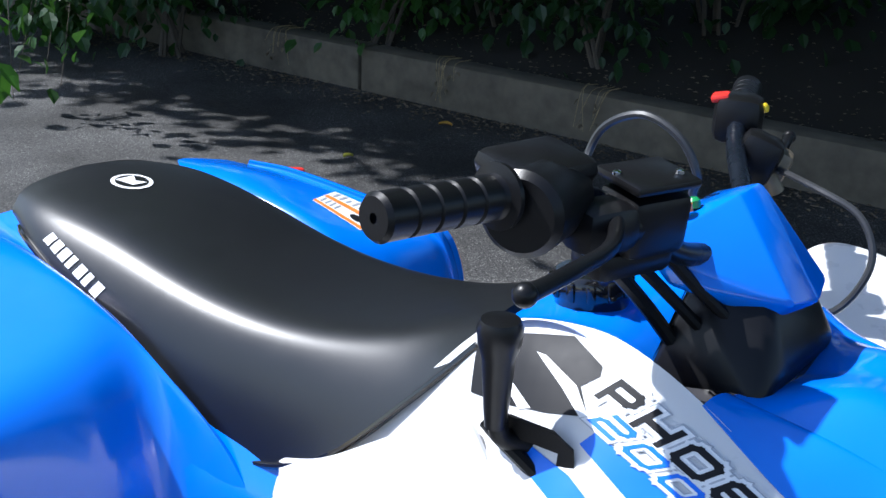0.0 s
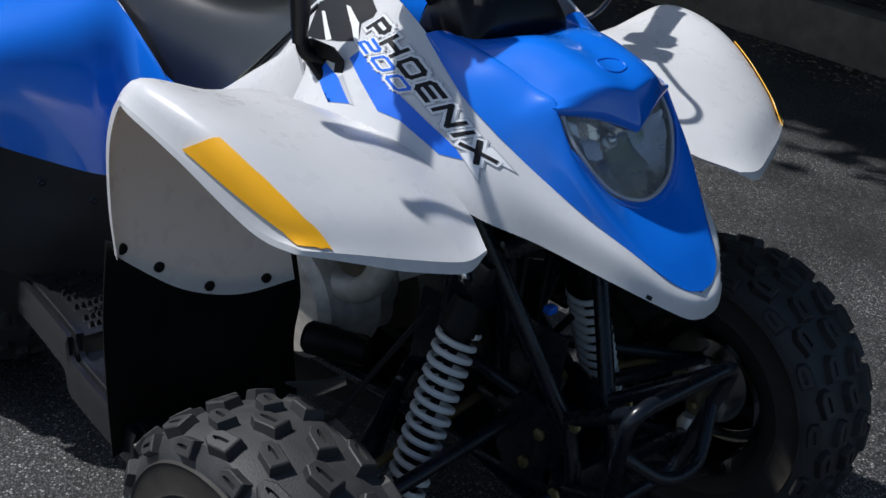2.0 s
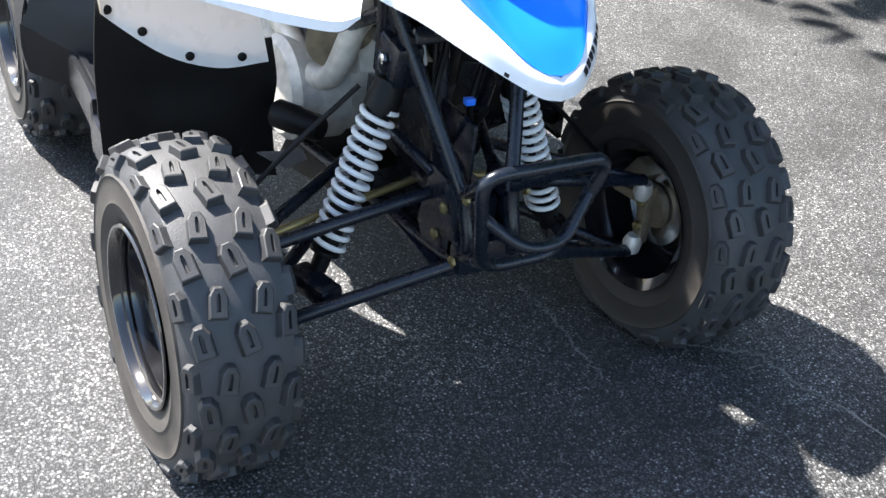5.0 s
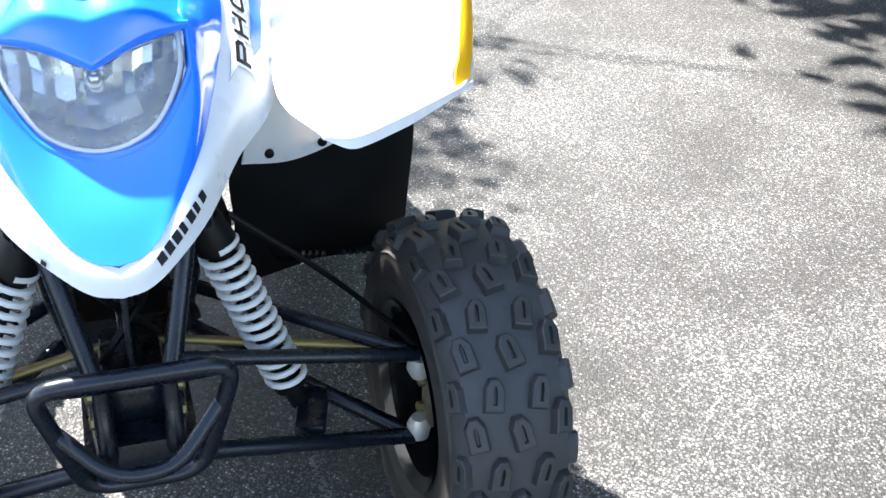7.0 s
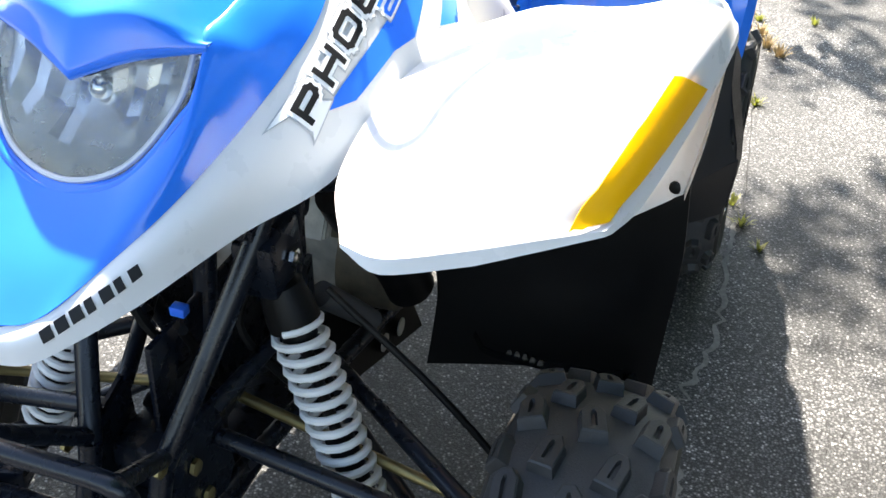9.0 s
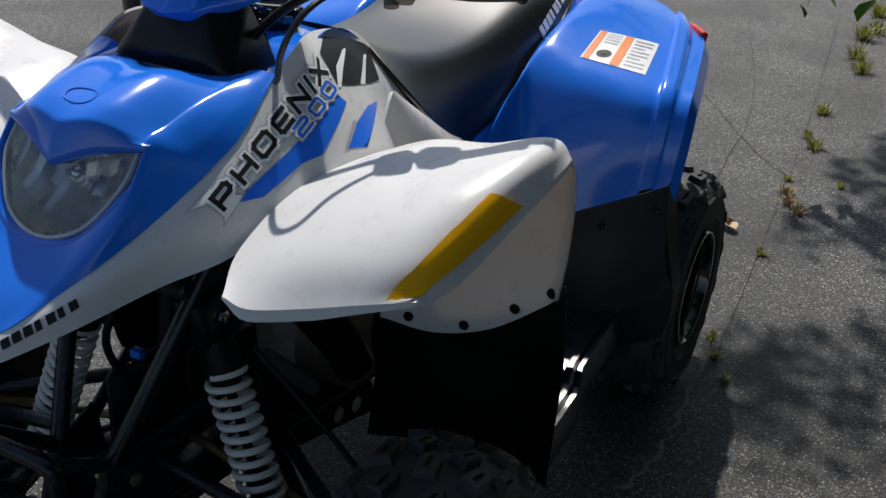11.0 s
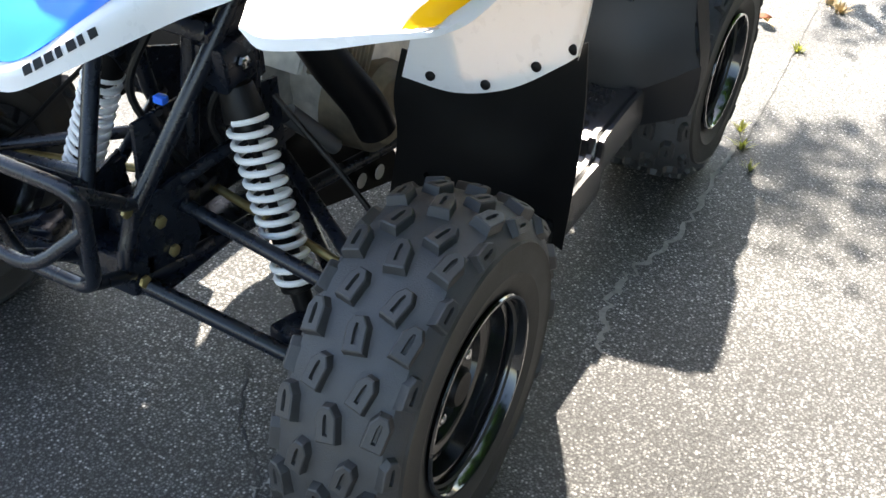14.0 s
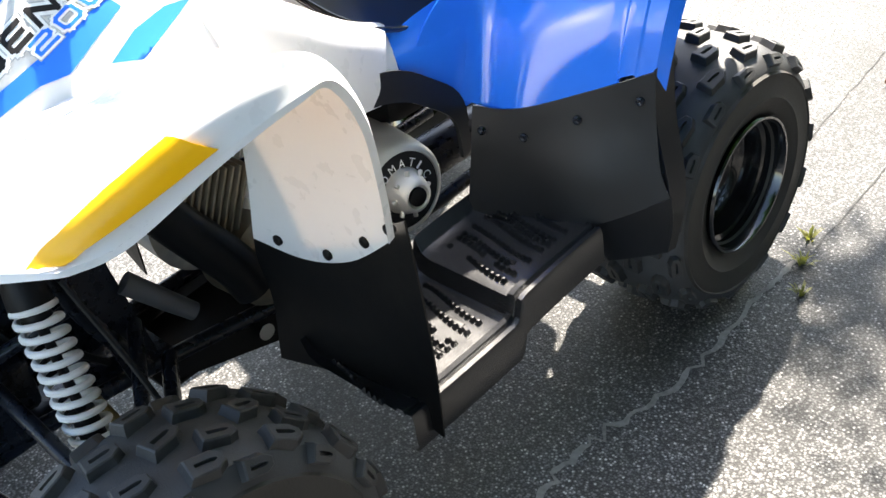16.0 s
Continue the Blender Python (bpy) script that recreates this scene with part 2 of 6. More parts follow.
def shell(bm, thick):
    """Give an open skin its thickness, inwards."""
    bm.normal_update()
    vs = list(bm.verts)
    fs = list(bm.faces)
    under = {v: bm.verts.new(v.co - v.normal * thick) for v in vs}
    for f in fs:
        bm.faces.new([under[v] for v in reversed(f.verts)])
    for e in [e for e in bm.edges if len(e.link_faces) == 1 and e.verts[0] in under and e.verts[1] in under]:
        a, b = e.link_loops[0].vert, e.link_loops[0].link_loop_next.vert
        bm.faces.new((b, a, under[a], under[b]))


def tube_into(bm, pts, r, seg=12, steps=6, closed=False, taper=None):
    """A round bar along a smooth curve through the points."""
    pts = [Vector(p) for p in pts]
    if closed:
        n = len(pts)
        line = [cr(pts[i - 1], pts[i], pts[(i + 1) % n], pts[(i + 2) % n], k / steps) for i in range(n) for k in range(steps)]
    elif len(pts) == 2:
        line = [pts[0].lerp(pts[1], k / steps) for k in range(steps + 1)]
    else:
        m = (len(pts) - 1) * steps
        line = [curve_at(pts, k / m) for k in range(m + 1)]
    rings = []
    nrm = None
    for i, p in enumerate(line):
        a = line[i - 1] if i or closed else line[0]
        b = line[(i + 1) % len(line)] if closed or i + 1 < len(line) else line[i]
        d = (b - a).normalized()
        if nrm is None:
            nrm = d.orthogonal().normalized()
        nrm = (nrm - d * nrm.dot(d)).normalized()
        w = d.cross(nrm)
        q = r * (1 + (taper - 1) * i / (len(line) - 1)) if taper else r
        rings.append([bm.verts.new(p + q * (math.cos(2 * math.pi * k / seg) * nrm + math.sin(2 * math.pi * k / seg) * w)) for k in range(seg)])
    for i in range(len(rings) - (0 if closed else 1)):
        a, b = rings[i], rings[(i + 1) % len(rings)]
        shift = 0
        if closed and i == len(rings) - 1:
            shift = min(range(seg), key=lambda s: (a[0].co - b[s].co).length)
        for k in range(seg):
            bm.faces.new((a[k], a[(k + 1) % seg], b[(k + 1 + shift) % seg], b[(k + shift) % seg]))
    if not closed:
        bm.faces.new(rings[0])
        bm.faces.new(rings[-1])
    return bm


def tube(pts, r, **k):
    return tube_into(bmesh.new(), pts, r, **k)


def box_into(bm, m, size, bevel=0.0):
    r = bmesh.ops.create_cube(bm, size=1, matrix=m @ Matrix.Diagonal((*size, 1)))
    if bevel:
        es = list({e for v in r["verts"] for e in v.link_edges})
        bmesh.ops.bevel(bm, geom=es, offset=bevel, segments=2, affect="EDGES", profile=0.5)
    return bm


def spin_into(bm, profile, m, seg=48):
    """A turned body: profile rows of (along the axis y, radius)."""
    rings = []
    for y, r in profile:
        if r < 1e-6:
            rings.append([bm.verts.new(m @ Vector((0, y, 0)))])
        else:
            rings.append([bm.verts.new(m @ Vector((r * math.cos(2 * math.pi * k / seg), y, r * math.sin(2 * math.pi * k / seg)))) for k in range(seg)])
    for a, b in zip(rings, rings[1:]):
        for k in range(seg):
            q = [a[k % len(a)], a[(k + 1) % len(a)], b[(k + 1) % len(b)], b[k % len(b)]]
            q = list(dict.fromkeys(q))
            if len(q) > 2:
                bm.faces.new(q)
    return bm


def prism_into(bm, pts, depth):
    """A plate: an outline of 3D points, pushed along depth (a vector)."""
    d = Vector(depth)
    a = [bm.verts.new(Vector(p)) for p in pts]
    b = [bm.verts.new(Vector(p) + d) for p in pts]
    bm.faces.new(a)
    bm.faces.new(list(reversed(b)))
    n = len(a)
    for i in range(n):
        bm.faces.new((a[i], b[i], b[(i + 1) % n], a[(i + 1) % n]))
    return bm


from mathutils.bvhtree import BVHTree


def lay(bm, skin, lift=0.0018):
    """Lay a flat print on a skin: every corner moves to the nearest place on it."""
    for v in bm.verts:
        loc, nrm, _, _ = skin.find_nearest(v.co)
        v.co = loc + nrm * lift
    return bm


def flat(pts, cuts=3):
    bm = bmesh.new()
    f = bm.faces.new([bm.verts.new(Vector(p)) for p in pts])
    bmesh.ops.triangulate(bm, faces=[f])
    for _ in range(cuts):
        long = [e for e in bm.edges if e.calc_length() > 0.012]
        if long:
            bmesh.ops.subdivide_edges(bm, edges=long, cuts=1, use_grid_fill=True)
            bmesh.ops.triangulate(bm, faces=bm.faces)
    return bm


def letters(text, m, height, width=None, shear=0.0, grow=0.0):
    """Lettering in the built-in font as flat faces, in the plane of the pose m."""
    cu = bpy.data.curves.new("text", "FONT")
    cu.body, cu.size, cu.shear, cu.offset, cu.resolution_u = text, height / 0.70, shear, grow, 3
    ob = bpy.data.objects.new("text", cu)
    scene.collection.objects.link(ob)
    me = bpy.data.meshes.new_from_object(ob.evaluated_get(bpy.context.evaluated_depsgraph_get()))
    bpy.data.objects.remove(ob)
    bm = bmesh.new()
    bm.from_mesh(me)
    bpy.data.meshes.remove(me)
    bmesh.ops.triangulate(bm, faces=bm.faces)
    for _ in range(3):
        long = [e for e in bm.edges if e.calc_length() > height * 0.35]
        bmesh.ops.subdivide_edges(bm, edges=long, cuts=1, use_grid_fill=True)
        bmesh.ops.triangulate(bm, faces=bm.faces)
    x0, x1 = min(v.co.x for v in bm.verts), max(v.co.x for v in bm.verts)
    k = width / (x1 - x0) if width else 1
    for v in bm.verts:
        v.co = m @ Vector(((v.co.x - x0) * k, v.co.y, 0))
    return bm


def axes(o, x, y):
    """A pose at o with x along x, and y as near to y as it can be."""
    x = Vector(x).normalized()
    z = x.cross(Vector(y)).normalized()
    y = z.cross(x)
    m = Matrix((x, y, z)).transposed().to_4x4()
    m.translation = Vector(o)
    return m


# ---- ground ----
def ground():
    bm = bmesh.new()
    xs = [-400, -60, -15] + [-8 + i * 0.5 for i in range(31)] + [15, 60, 400]
    ys = [-400, -60, -15] + [-7 + i * 0.5 for i in range(22)] + [15, 60, 400]
    g = [[bm.verts.new((x, y, 0)) for y in ys] for x in xs]
    for i in range(len(xs) - 1):
        for j in range(len(ys) - 1):
            bm.faces.new((g[i][j], g[i + 1][j], g[i + 1][j + 1], g[i][j + 1]))
    return tagged(part("ground", bm, ASPHALT), "worn grey asphalt with pale chips and cracks", "ground", kind="structure")


ground()
KERB_Y, KERB_H = 3.47, 0.23


def kerb():
    base = tagged(new("kerb"), "weathered concrete kerb along the asphalt edge", "kerb", kind="structure")
    x, i = -9.0, 0
    while x < 5:
        bm = bmesh.new()
        box_into(bm, pose(x + 1.495, KERB_Y + 0.09, KERB_H / 2 - 0.05), (2.985, 0.18, KERB_H + 0.1), 0.018)
        part("kerb_stone", bm, CONCRETE, base)
        x += 3.0
    return base


kerb()


def bank():
    bm = bmesh.new()
    nx, ny = 60, 24
    g = []
    for i in range(nx + 1):
        row = []
        for j in range(ny + 1):
            x, y = -12 + 20 * i / nx, KERB_Y + 0.17 + 6 * j / ny
            z = KERB_H - 0.04 + 0.28 * (y - KERB_Y - 0.17) + 0.05 * noise.noise((x * 1.7, y * 1.7, 0)) * min(1, j / 3)
            row.append(bm.verts.new((x, y, z)))
        g.append(row)
    for i in range(nx):
        for j in range(ny):
            bm.faces.new((g[i][j], g[i + 1][j], g[i + 1][j + 1], g[i][j + 1]))
    return tagged(part("soil_bank", bm, SOIL), "dark soil bank under the bushes behind the kerb", "bank", kind="structure")


bank()

# ---- the quad bike ----
quad = tagged(new("quad_bike"), "blue and white youth quad bike with black seat and knobbly tyres", "quad bike")
# hood: upper skin with the brow over the lamp, and the beak below it


def hood_top(s):
    rows = [
        [(0.660, 0, 0.872), (0.650, 0.060, 0.876), (0.636, 0.112, 0.8835)],
        [(0.735, 0, 0.896), (0.730, 0.058, 0.898), (0.726, 0.114, 0.8695)],
        [(0.815, 0, 0.882), (0.806, 0.056, 0.886), (0.789, 0.110, 0.8520)],
        [(0.853, 0, 0.868), (0.842, 0.052, 0.874), (0.815, 0.108, 0.8475)],
        [(0.864, 0, 0.857), (0.852, 0.052, 0.865), (0.825, 0.108, 0.8455)],
        [(0.876, 0, 0.832), (0.858, 0.050, 0.848), (0.832, 0.1070, 0.846)],
        [(0.880, 0, 0.819), (0.860, 0.050, 0.836), (0.833, 0.1065, 0.840)],
        [(0.874, 0, 0.812), (0.853, 0.050, 0.829), (0.827, 0.1050, 0.836)],
        [(0.862, 0, 0.814), (0.842, 0.050, 0.831), (0.820, 0.1030, 0.838)],
    ]
    return Sheet(rows, s)


def hood_beak(s):
    rows = [
        [(0.640, 0.090, 0.866), (0.636, 0.105, 0.884), (0.632, 0.128, 0.889), (0.630, 0.1475, 0.887)],
        [(0.728, 0.095, 0.860), (0.727, 0.108, 0.874), (0.720, 0.135, 0.858), (0.715, 0.1565, 0.836)],
        [(0.790, 0.090, 0.845), (0.790, 0.103, 0.858), (0.780, 0.129, 0.837), (0.768, 0.1505, 0.808)],
        [(0.814, 0.092, 0.842), (0.822, 0.102, 0.852), (0.812, 0.124, 0.828), (0.802, 0.1415, 0.788)],
        [(0.826, 0.099, 0.832), (0.838, 0.105, 0.835), (0.843, 0.118, 0.805), (0.846, 0.1275, 0.763)],
        [(0.854, 0.0965, 0.797), (0.868, 0.099, 0.795), (0.895, 0.104, 0.764), (0.917, 0.101, 0.726)],
        [(0.889, 0.059, 0.751), (0.903, 0.062, 0.748), (0.950, 0.064, 0.713), (0.988, 0.056, 0.682)],
        [(0.900, 0.030, 0.738), (0.914, 0.032, 0.734), (0.969, 0.033, 0.698), (1.012, 0.028, 0.662)],
        [(0.903, 0, 0.734), (0.918, 0, 0.730), (0.976, 0, 0.693), (1.019, 0, 0.656)],
    ]
    return Sheet(rows, s)


def mirror_mesh(fn, **k):
    """Both halves of a centred skin in one mesh."""
    bm = bmesh.new()
    for s in (1, -1):
        one = fn(s).mesh(thick=0, inside=(0.7, 0, 0.6), **k)
        me = bpy.data.meshes.new("half")
        one.to_mesh(me)
        one.free()
        bm.from_mesh(me)
        bpy.data.meshes.remove(me)
    bmesh.ops.remove_doubles(bm, verts=bm.verts, dist=0.0006)
    return bm


bm = mirror_mesh(hood_top, nu=40, nv=20)
bmesh.ops.recalc_face_normals(bm, faces=bm.faces)
shell(bm, 0.004)
side_bm = mirror_mesh(hood_beak, nu=64, nv=24)
bmesh.ops.recalc_face_normals(side_bm, faces=side_bm.faces)
shell(side_bm, 0.004)
me = bpy.data.meshes.new("half")
side_bm.to_mesh(me)
side_bm.free()
bm.from_mesh(me)
bpy.data.meshes.remove(me)
hood = part("hood", bm, BLUE, quad, "glossy blue plastic hood with a brow over the headlight", angle=50)

# headlight: bowl, bulb and clear lens
LENS_RIM = [(0.873, 0, 0.820), (0.853, 0.052, 0.836), (0.832, 0.101, 0.839), (0.868, 0.098, 0.796), (0.903, 0.060, 0.748), (0.916, 0, 0.731)]


def lens_skin(s, sink, deep=0.0):
    top = [(0.873 - sink, 0, 0.820), (0.853 - sink, 0.052, 0.836), (0.832 - sink, 0.101, 0.839)]
    up = [(0.886 - sink - deep, 0, 0.797), (0.872 - sink - deep, 0.050, 0.810), (0.842 - sink, 0.101, 0.829)]
    mid = [(0.898 - sink - deep, 0, 0.775), (0.888 - sink - deep, 0.046, 0.785), (0.854 - sink, 0.099, 0.815)]
    low = [(0.909 - sink - deep * 0.6, 0, 0.750), (0.898 - sink - deep * 0.6, 0.052, 0.764), (0.862 - sink, 0.099, 0.804)]
    bot = [(0.916 - sink, 0, 0.731), (0.903 - sink, 0.060, 0.748), (0.868 - sink, 0.098, 0.796)]
    return Sheet([top, up, mid, low, bot], s)


bm = mirror_mesh(lambda s: lens_skin(s, 0.005), nu=14, nv=12)
lamp = part("headlight", bm, GLASS, quad, "clear curved headlight lens in a blue surround")
bm = mirror_mesh(lambda s: lens_skin(s, 0.009, 0.045), nu=5, nv=9)
rnd = random.Random(4)
for v in bm.verts:
    y = abs(v.co.y)
    if not v.is_boundary and v.co.z > 0.765:
        v.co.x += rnd.uniform(-0.005, 0.005)
        v.co.z += rnd.uniform(-0.003, 0.003)
part("housing", bm, HOUSING, lamp, "bright faceted headlight reflector", angle=9)
rim = [(x - 0.007, y * 0.93, z + 0.004) for x, y, z in LENS_RIM[2:]]
part("reflector_ring", tube(rim + [(x, -y, z) for x, y, z in reversed(rim[:-1])], 0.003, seg=8), SILVER, lamp)
bowl = axes((0.866, 0, 0.780), (0, 1, 0), (1, 0, -0.30))
bm = bmesh.new()
spin_into(bm, [(-0.034, 0.011), (-0.026, 0.010), (-0.022, 0.006), (-0.021, 0.003), (-0.021, 0)], bowl, 24)
part("bulb", bm, CHROME, lamp, "bulb with a bright cap")
# rounded lip of the hood round the lens, thicker along the brow, and the dark gap inside it, its shade painted as a
# black tube
BROW = [(0.8815, 0, 0.817), (0.868, 0.040, 0.829), (0.849, 0.078, 0.842)]
BEND = [(0.826, 0.105, 0.850), (0.824, 0.113, 0.842), (0.833, 0.113, 0.829)]
CHEEK = [(0.852, 0.107, 0.810), (0.872, 0.0975, 0.792), (0.893, 0.078, 0.763), (0.906, 0.060, 0.745), (0.916, 0.030, 0.732), (0.920, 0, 0.727)]


def around(*runs):
    """The given half runs, and their mirror image back to the start."""
    half = [p for r in runs for p in r]
    return half + [(x, -y, z) for x, y, z in reversed(half[1:-1] if half[-1][1] == 0 else half[1:])]


lip = [(0.826, 0.104, 0.832)] + [(x - 0.0030, y, z - 0.001) for x, y, z in CHEEK]
part("lens_lip", tube(lip + [(x, -y, z) for x, y, z in reversed(lip[:-1])], 0.0042, seg=12, steps=6), BLUE, hood, "rounded blue lip below the headlight")
# black tube in place of the shade in the gap
gap = [(x - 0.013, y * 0.93, z) for x, y, z in around(BROW, BEND, CHEEK)]
part("lens_gap_shade", tube(gap, 0.0040, seg=8, steps=5, closed=True), FLAP, lamp, "black tube painting the shaded gap round the lens")
# low round badge on the hood crest
bm = mirror_mesh(hood_top, nu=24, nv=20)
bmesh.ops.recalc_face_normals(bm, faces=bm.faces)
crest = BVHTree.FromBMesh(bm)
bm.free()
ring = [crest.find_nearest(Vector((0.822 + 0.017 * math.cos(a), 0.019 * math.sin(a), 0.90)))[0] for a in [k * math.pi / 12 for k in range(24)]]
part("hood_badge", tube(ring, 0.0016, seg=8, steps=1, closed=True), BLUE, hood)


# side cowl: white strip from the nose tip back along the hood and down under the seat
def cowl(s):
    rows = [
        [(1.018, 0, 0.653), (1.028, 0, 0.642), (1.029, 0, 0.622)],
        [(1.011, 0.021, 0.661), (1.024, 0.026, 0.649), (1.025, 0.030, 0.628)],
        [(0.990, 0.048, 0.679), (1.003, 0.056, 0.664), (1.004, 0.062, 0.644)],
        [(0.940, 0.085, 0.713), (0.954, 0.096, 0.697), (0.957, 0.104, 0.667)],
        [(0.850, 0.122, 0.764), (0.862, 0.143, 0.736), (0.872, 0.149, 0.692)],
        [(0.750, 0.148, 0.819), (0.775, 0.176, 0.777), (0.797, 0.201, 0.716)],
        [(0.640, 0.146, 0.882), (0.662, 0.180, 0.836), (0.700, 0.228, 0.758)],
        [(0.570, 0.143, 0.912), (0.585, 0.178, 0.862), (0.610, 0.245, 0.768)],
        [(0.500, 0.116, 0.908), (0.515, 0.165, 0.868), (0.545, 0.258, 0.755)],
        [(0.42, 0.112, 0.893), (0.440, 0.160, 0.850), (0.480, 0.258, 0.715)],
        [(0.372, 0.126, 0.868), (0.380, 0.172, 0.790), (0.410, 0.235, 0.640)],
        [(0.27, 0.158, 0.750), (0.275, 0.190, 0.680), (0.290, 0.225, 0.590)],
        [(0.14, 0.176, 0.650), (0.145, 0.200, 0.610), (0.150, 0.215, 0.565)],
    ]
    return Sheet(rows, s)


SKIN = {}


def outer_skin(sheet, nu, nv, inside):
    """The outer face of a skin alone, to lay prints on."""
    bm = sheet.mesh(nu=nu, nv=nv, thick=0, inside=inside)
    tree = BVHTree.FromBMesh(bm)
    bm.free()
    return tree


def side_cowl(s):
    bm = cowl(s).mesh(nu=60, nv=14, thick=0.004, inside=(0.6, 0, 0.6))
    SKIN[s] = outer_skin(cowl(s), 60, 14, (0.6, 0, 0.6))
    return part("side_cowl", bm, WHITE, quad, "glossy white plastic side cowl with printed graphics")


cowls = dict(zip((1, -1), both(side_cowl)))


# front fenders
def fender(s):
    rows = [
        [(0.882, 0.246, 0.713), (0.888, 0.285, 0.711), (0.866, 0.345, 0.719), (0.842, 0.402, 0.729), (0.812, 0.454, 0.734)],
        [(0.800, 0.210, 0.728), (0.815, 0.28, 0.752), (0.805, 0.36, 0.764), (0.778, 0.446, 0.768), (0.750, 0.475, 0.741)],
        [(0.700, 0.220, 0.768), (0.700, 0.29, 0.790), (0.695, 0.37, 0.804), (0.676, 0.472, 0.821), (0.641, 0.505, 0.792)],
        [(0.580, 0.245, 0.778), (0.585, 0.31, 0.804), (0.585, 0.39, 0.816), (0.577, 0.488, 0.842), (0.553, 0.517, 0.815)],
        [(0.495, 0.258, 0.762), (0.492, 0.32, 0.790), (0.492, 0.40, 0.802), (0.505, 0.485, 0.832), (0.501, 0.510, 0.806)],
        [(0.455, 0.248, 0.695), (0.448, 0.31, 0.712), (0.446, 0.39, 0.725), (0.460, 0.485, 0.760), (0.466, 0.507, 0.742)],
        [(0.447, 0.228, 0.580), (0.436, 0.30, 0.585), (0.430, 0.39, 0.60), (0.436, 0.474, 0.64), (0.450, 0.500, 0.650)],
        [(0.447, 0.205, 0.462), (0.430, 0.29, 0.452), (0.424, 0.38, 0.482), (0.427, 0.462, 0.545), (0.438, 0.488, 0.570)],
    ]
    return Sheet(rows, s)


FSKIN = {}


def front_fender(s):
    sh = fender(s)
    bm = sh.mesh(nu=48, nv=20, thick=0.004, inside=(0.75, 0.4 * s, 0.4))
    FSKIN[s] = outer_skin(sh, 48, 20, (0.75, 0.4 * s, 0.4))
    # turned-down lip along the front and outer edge
    n = 60
    edge = [sh.at(0, k / 20) for k in range(21)] + [sh.at(k / n, 1.0) for k in range(1, n + 1)]
    lip = []
    for k, p in enumerate(edge):
        if k <= 20:
            lip.append(p + Vector((0.003, 0, -0.014)) * min(1.0, 0.25 + k / 6) * (1 - 0.6 * max(0.0, k / 20 - 0.55) / 0.45))
        else:
            f = (k - 20) / n
            low = Vector((0.0, 0.002 * s, -0.007)) if f < 0.5 else Vector((0.012, 0.002 * s, -0.003))
            if 0.4 < f < 0.6:
                w = (f - 0.4) / 0.2
                low = Vector((0, 0.002 * s, -0.007)).lerp(Vector((0.012, 0.002 * s, -0.003)), w)
            lip.append(p + low)
    a = [bm.verts.new(p) for p in edge]
    b = [bm.verts.new(p) for p in lip]
    for i in range(len(a) - 1):
        bm.faces.new((a[i], a[i + 1], b[i + 1], b[i]))
    ob = part("front_fender", bm, WHITE, quad, "glossy white plastic front fender with an amber reflector")
    skin = FSKIN[s]
    n = 16
    r = bmesh.new()
    corners = [flip(q, s) for q in ((0.680, 0.476, 0.820), (0.646, 0.503, 0.798), (0.803, 0.454, 0.737), (0.834, 0.428, 0.743))]
    g = []
    for k in range(n + 1):
        row = []
        for j in range(7):
            o = corners[0].lerp(corners[3], k / n).lerp(corners[1].lerp(corners[2], k / n), j / 6)
            loc, nrm, _, _ = skin.find_nearest(o)
            nrm = nrm if nrm.z > 0 else -nrm
            row.append(r.verts.new(loc + nrm * 0.0025))
        g.append(row)
    for i in range(n):
        for j in range(6):
            r.faces.new((g[i][j], g[i][j + 1], g[i + 1][j + 1], g[i + 1][j]))
    shell(r, 0.0015)
    part("reflector", r, AMBER, ob, "amber adhesive reflector strip")
    for p in ((0.446, 0.253, 0.472), (0.432, 0.341, 0.478), (0.429, 0.42, 0.530), (0.438, 0.475, 0.575)):
        bm = bmesh.new()
        loc, nrm, _, _ = skin.find_nearest(flip(p, s))
        spin_into(bm, [(-0.004, 0.008), (0.004, 0.008), (0.006, 0.005), (0.006, 0)], axes(loc + Vector((0.003, 0, 0)), (0, 0, 1), (1, 0, 0)), 14)
        part("push_rivet", bm, FLAP, ob)
    # mudflap under the apron
    rows = [
        [(0.442, 0.195, 0.50), (0.428, 0.30, 0.49), (0.422, 0.40, 0.53), (0.430, 0.492, 0.585)],
        [(0.446, 0.185, 0.42), (0.424, 0.30, 0.41), (0.417, 0.40, 0.42), (0.426, 0.499, 0.47)],
        [(0.440, 0.190, 0.34), (0.430, 0.30, 0.33), (0.424, 0.40, 0.34), (0.416, 0.494, 0.35)],
        [(0.444, 0.180, 0.222), (0.428, 0.29, 0.240), (0.420, 0.39, 0.252), (0.412, 0.487, 0.214)],
    ]
    bm = Sheet([[(x - 0.006, y, z) for x, y, z in r] for r in rows], s).mesh(nu=12, nv=12, thick=0.003)
    part("mudflap", bm, FLAP, quad, "matt black plastic mudflap riveted to the fender")
    return ob


fenders = both(front_fender)


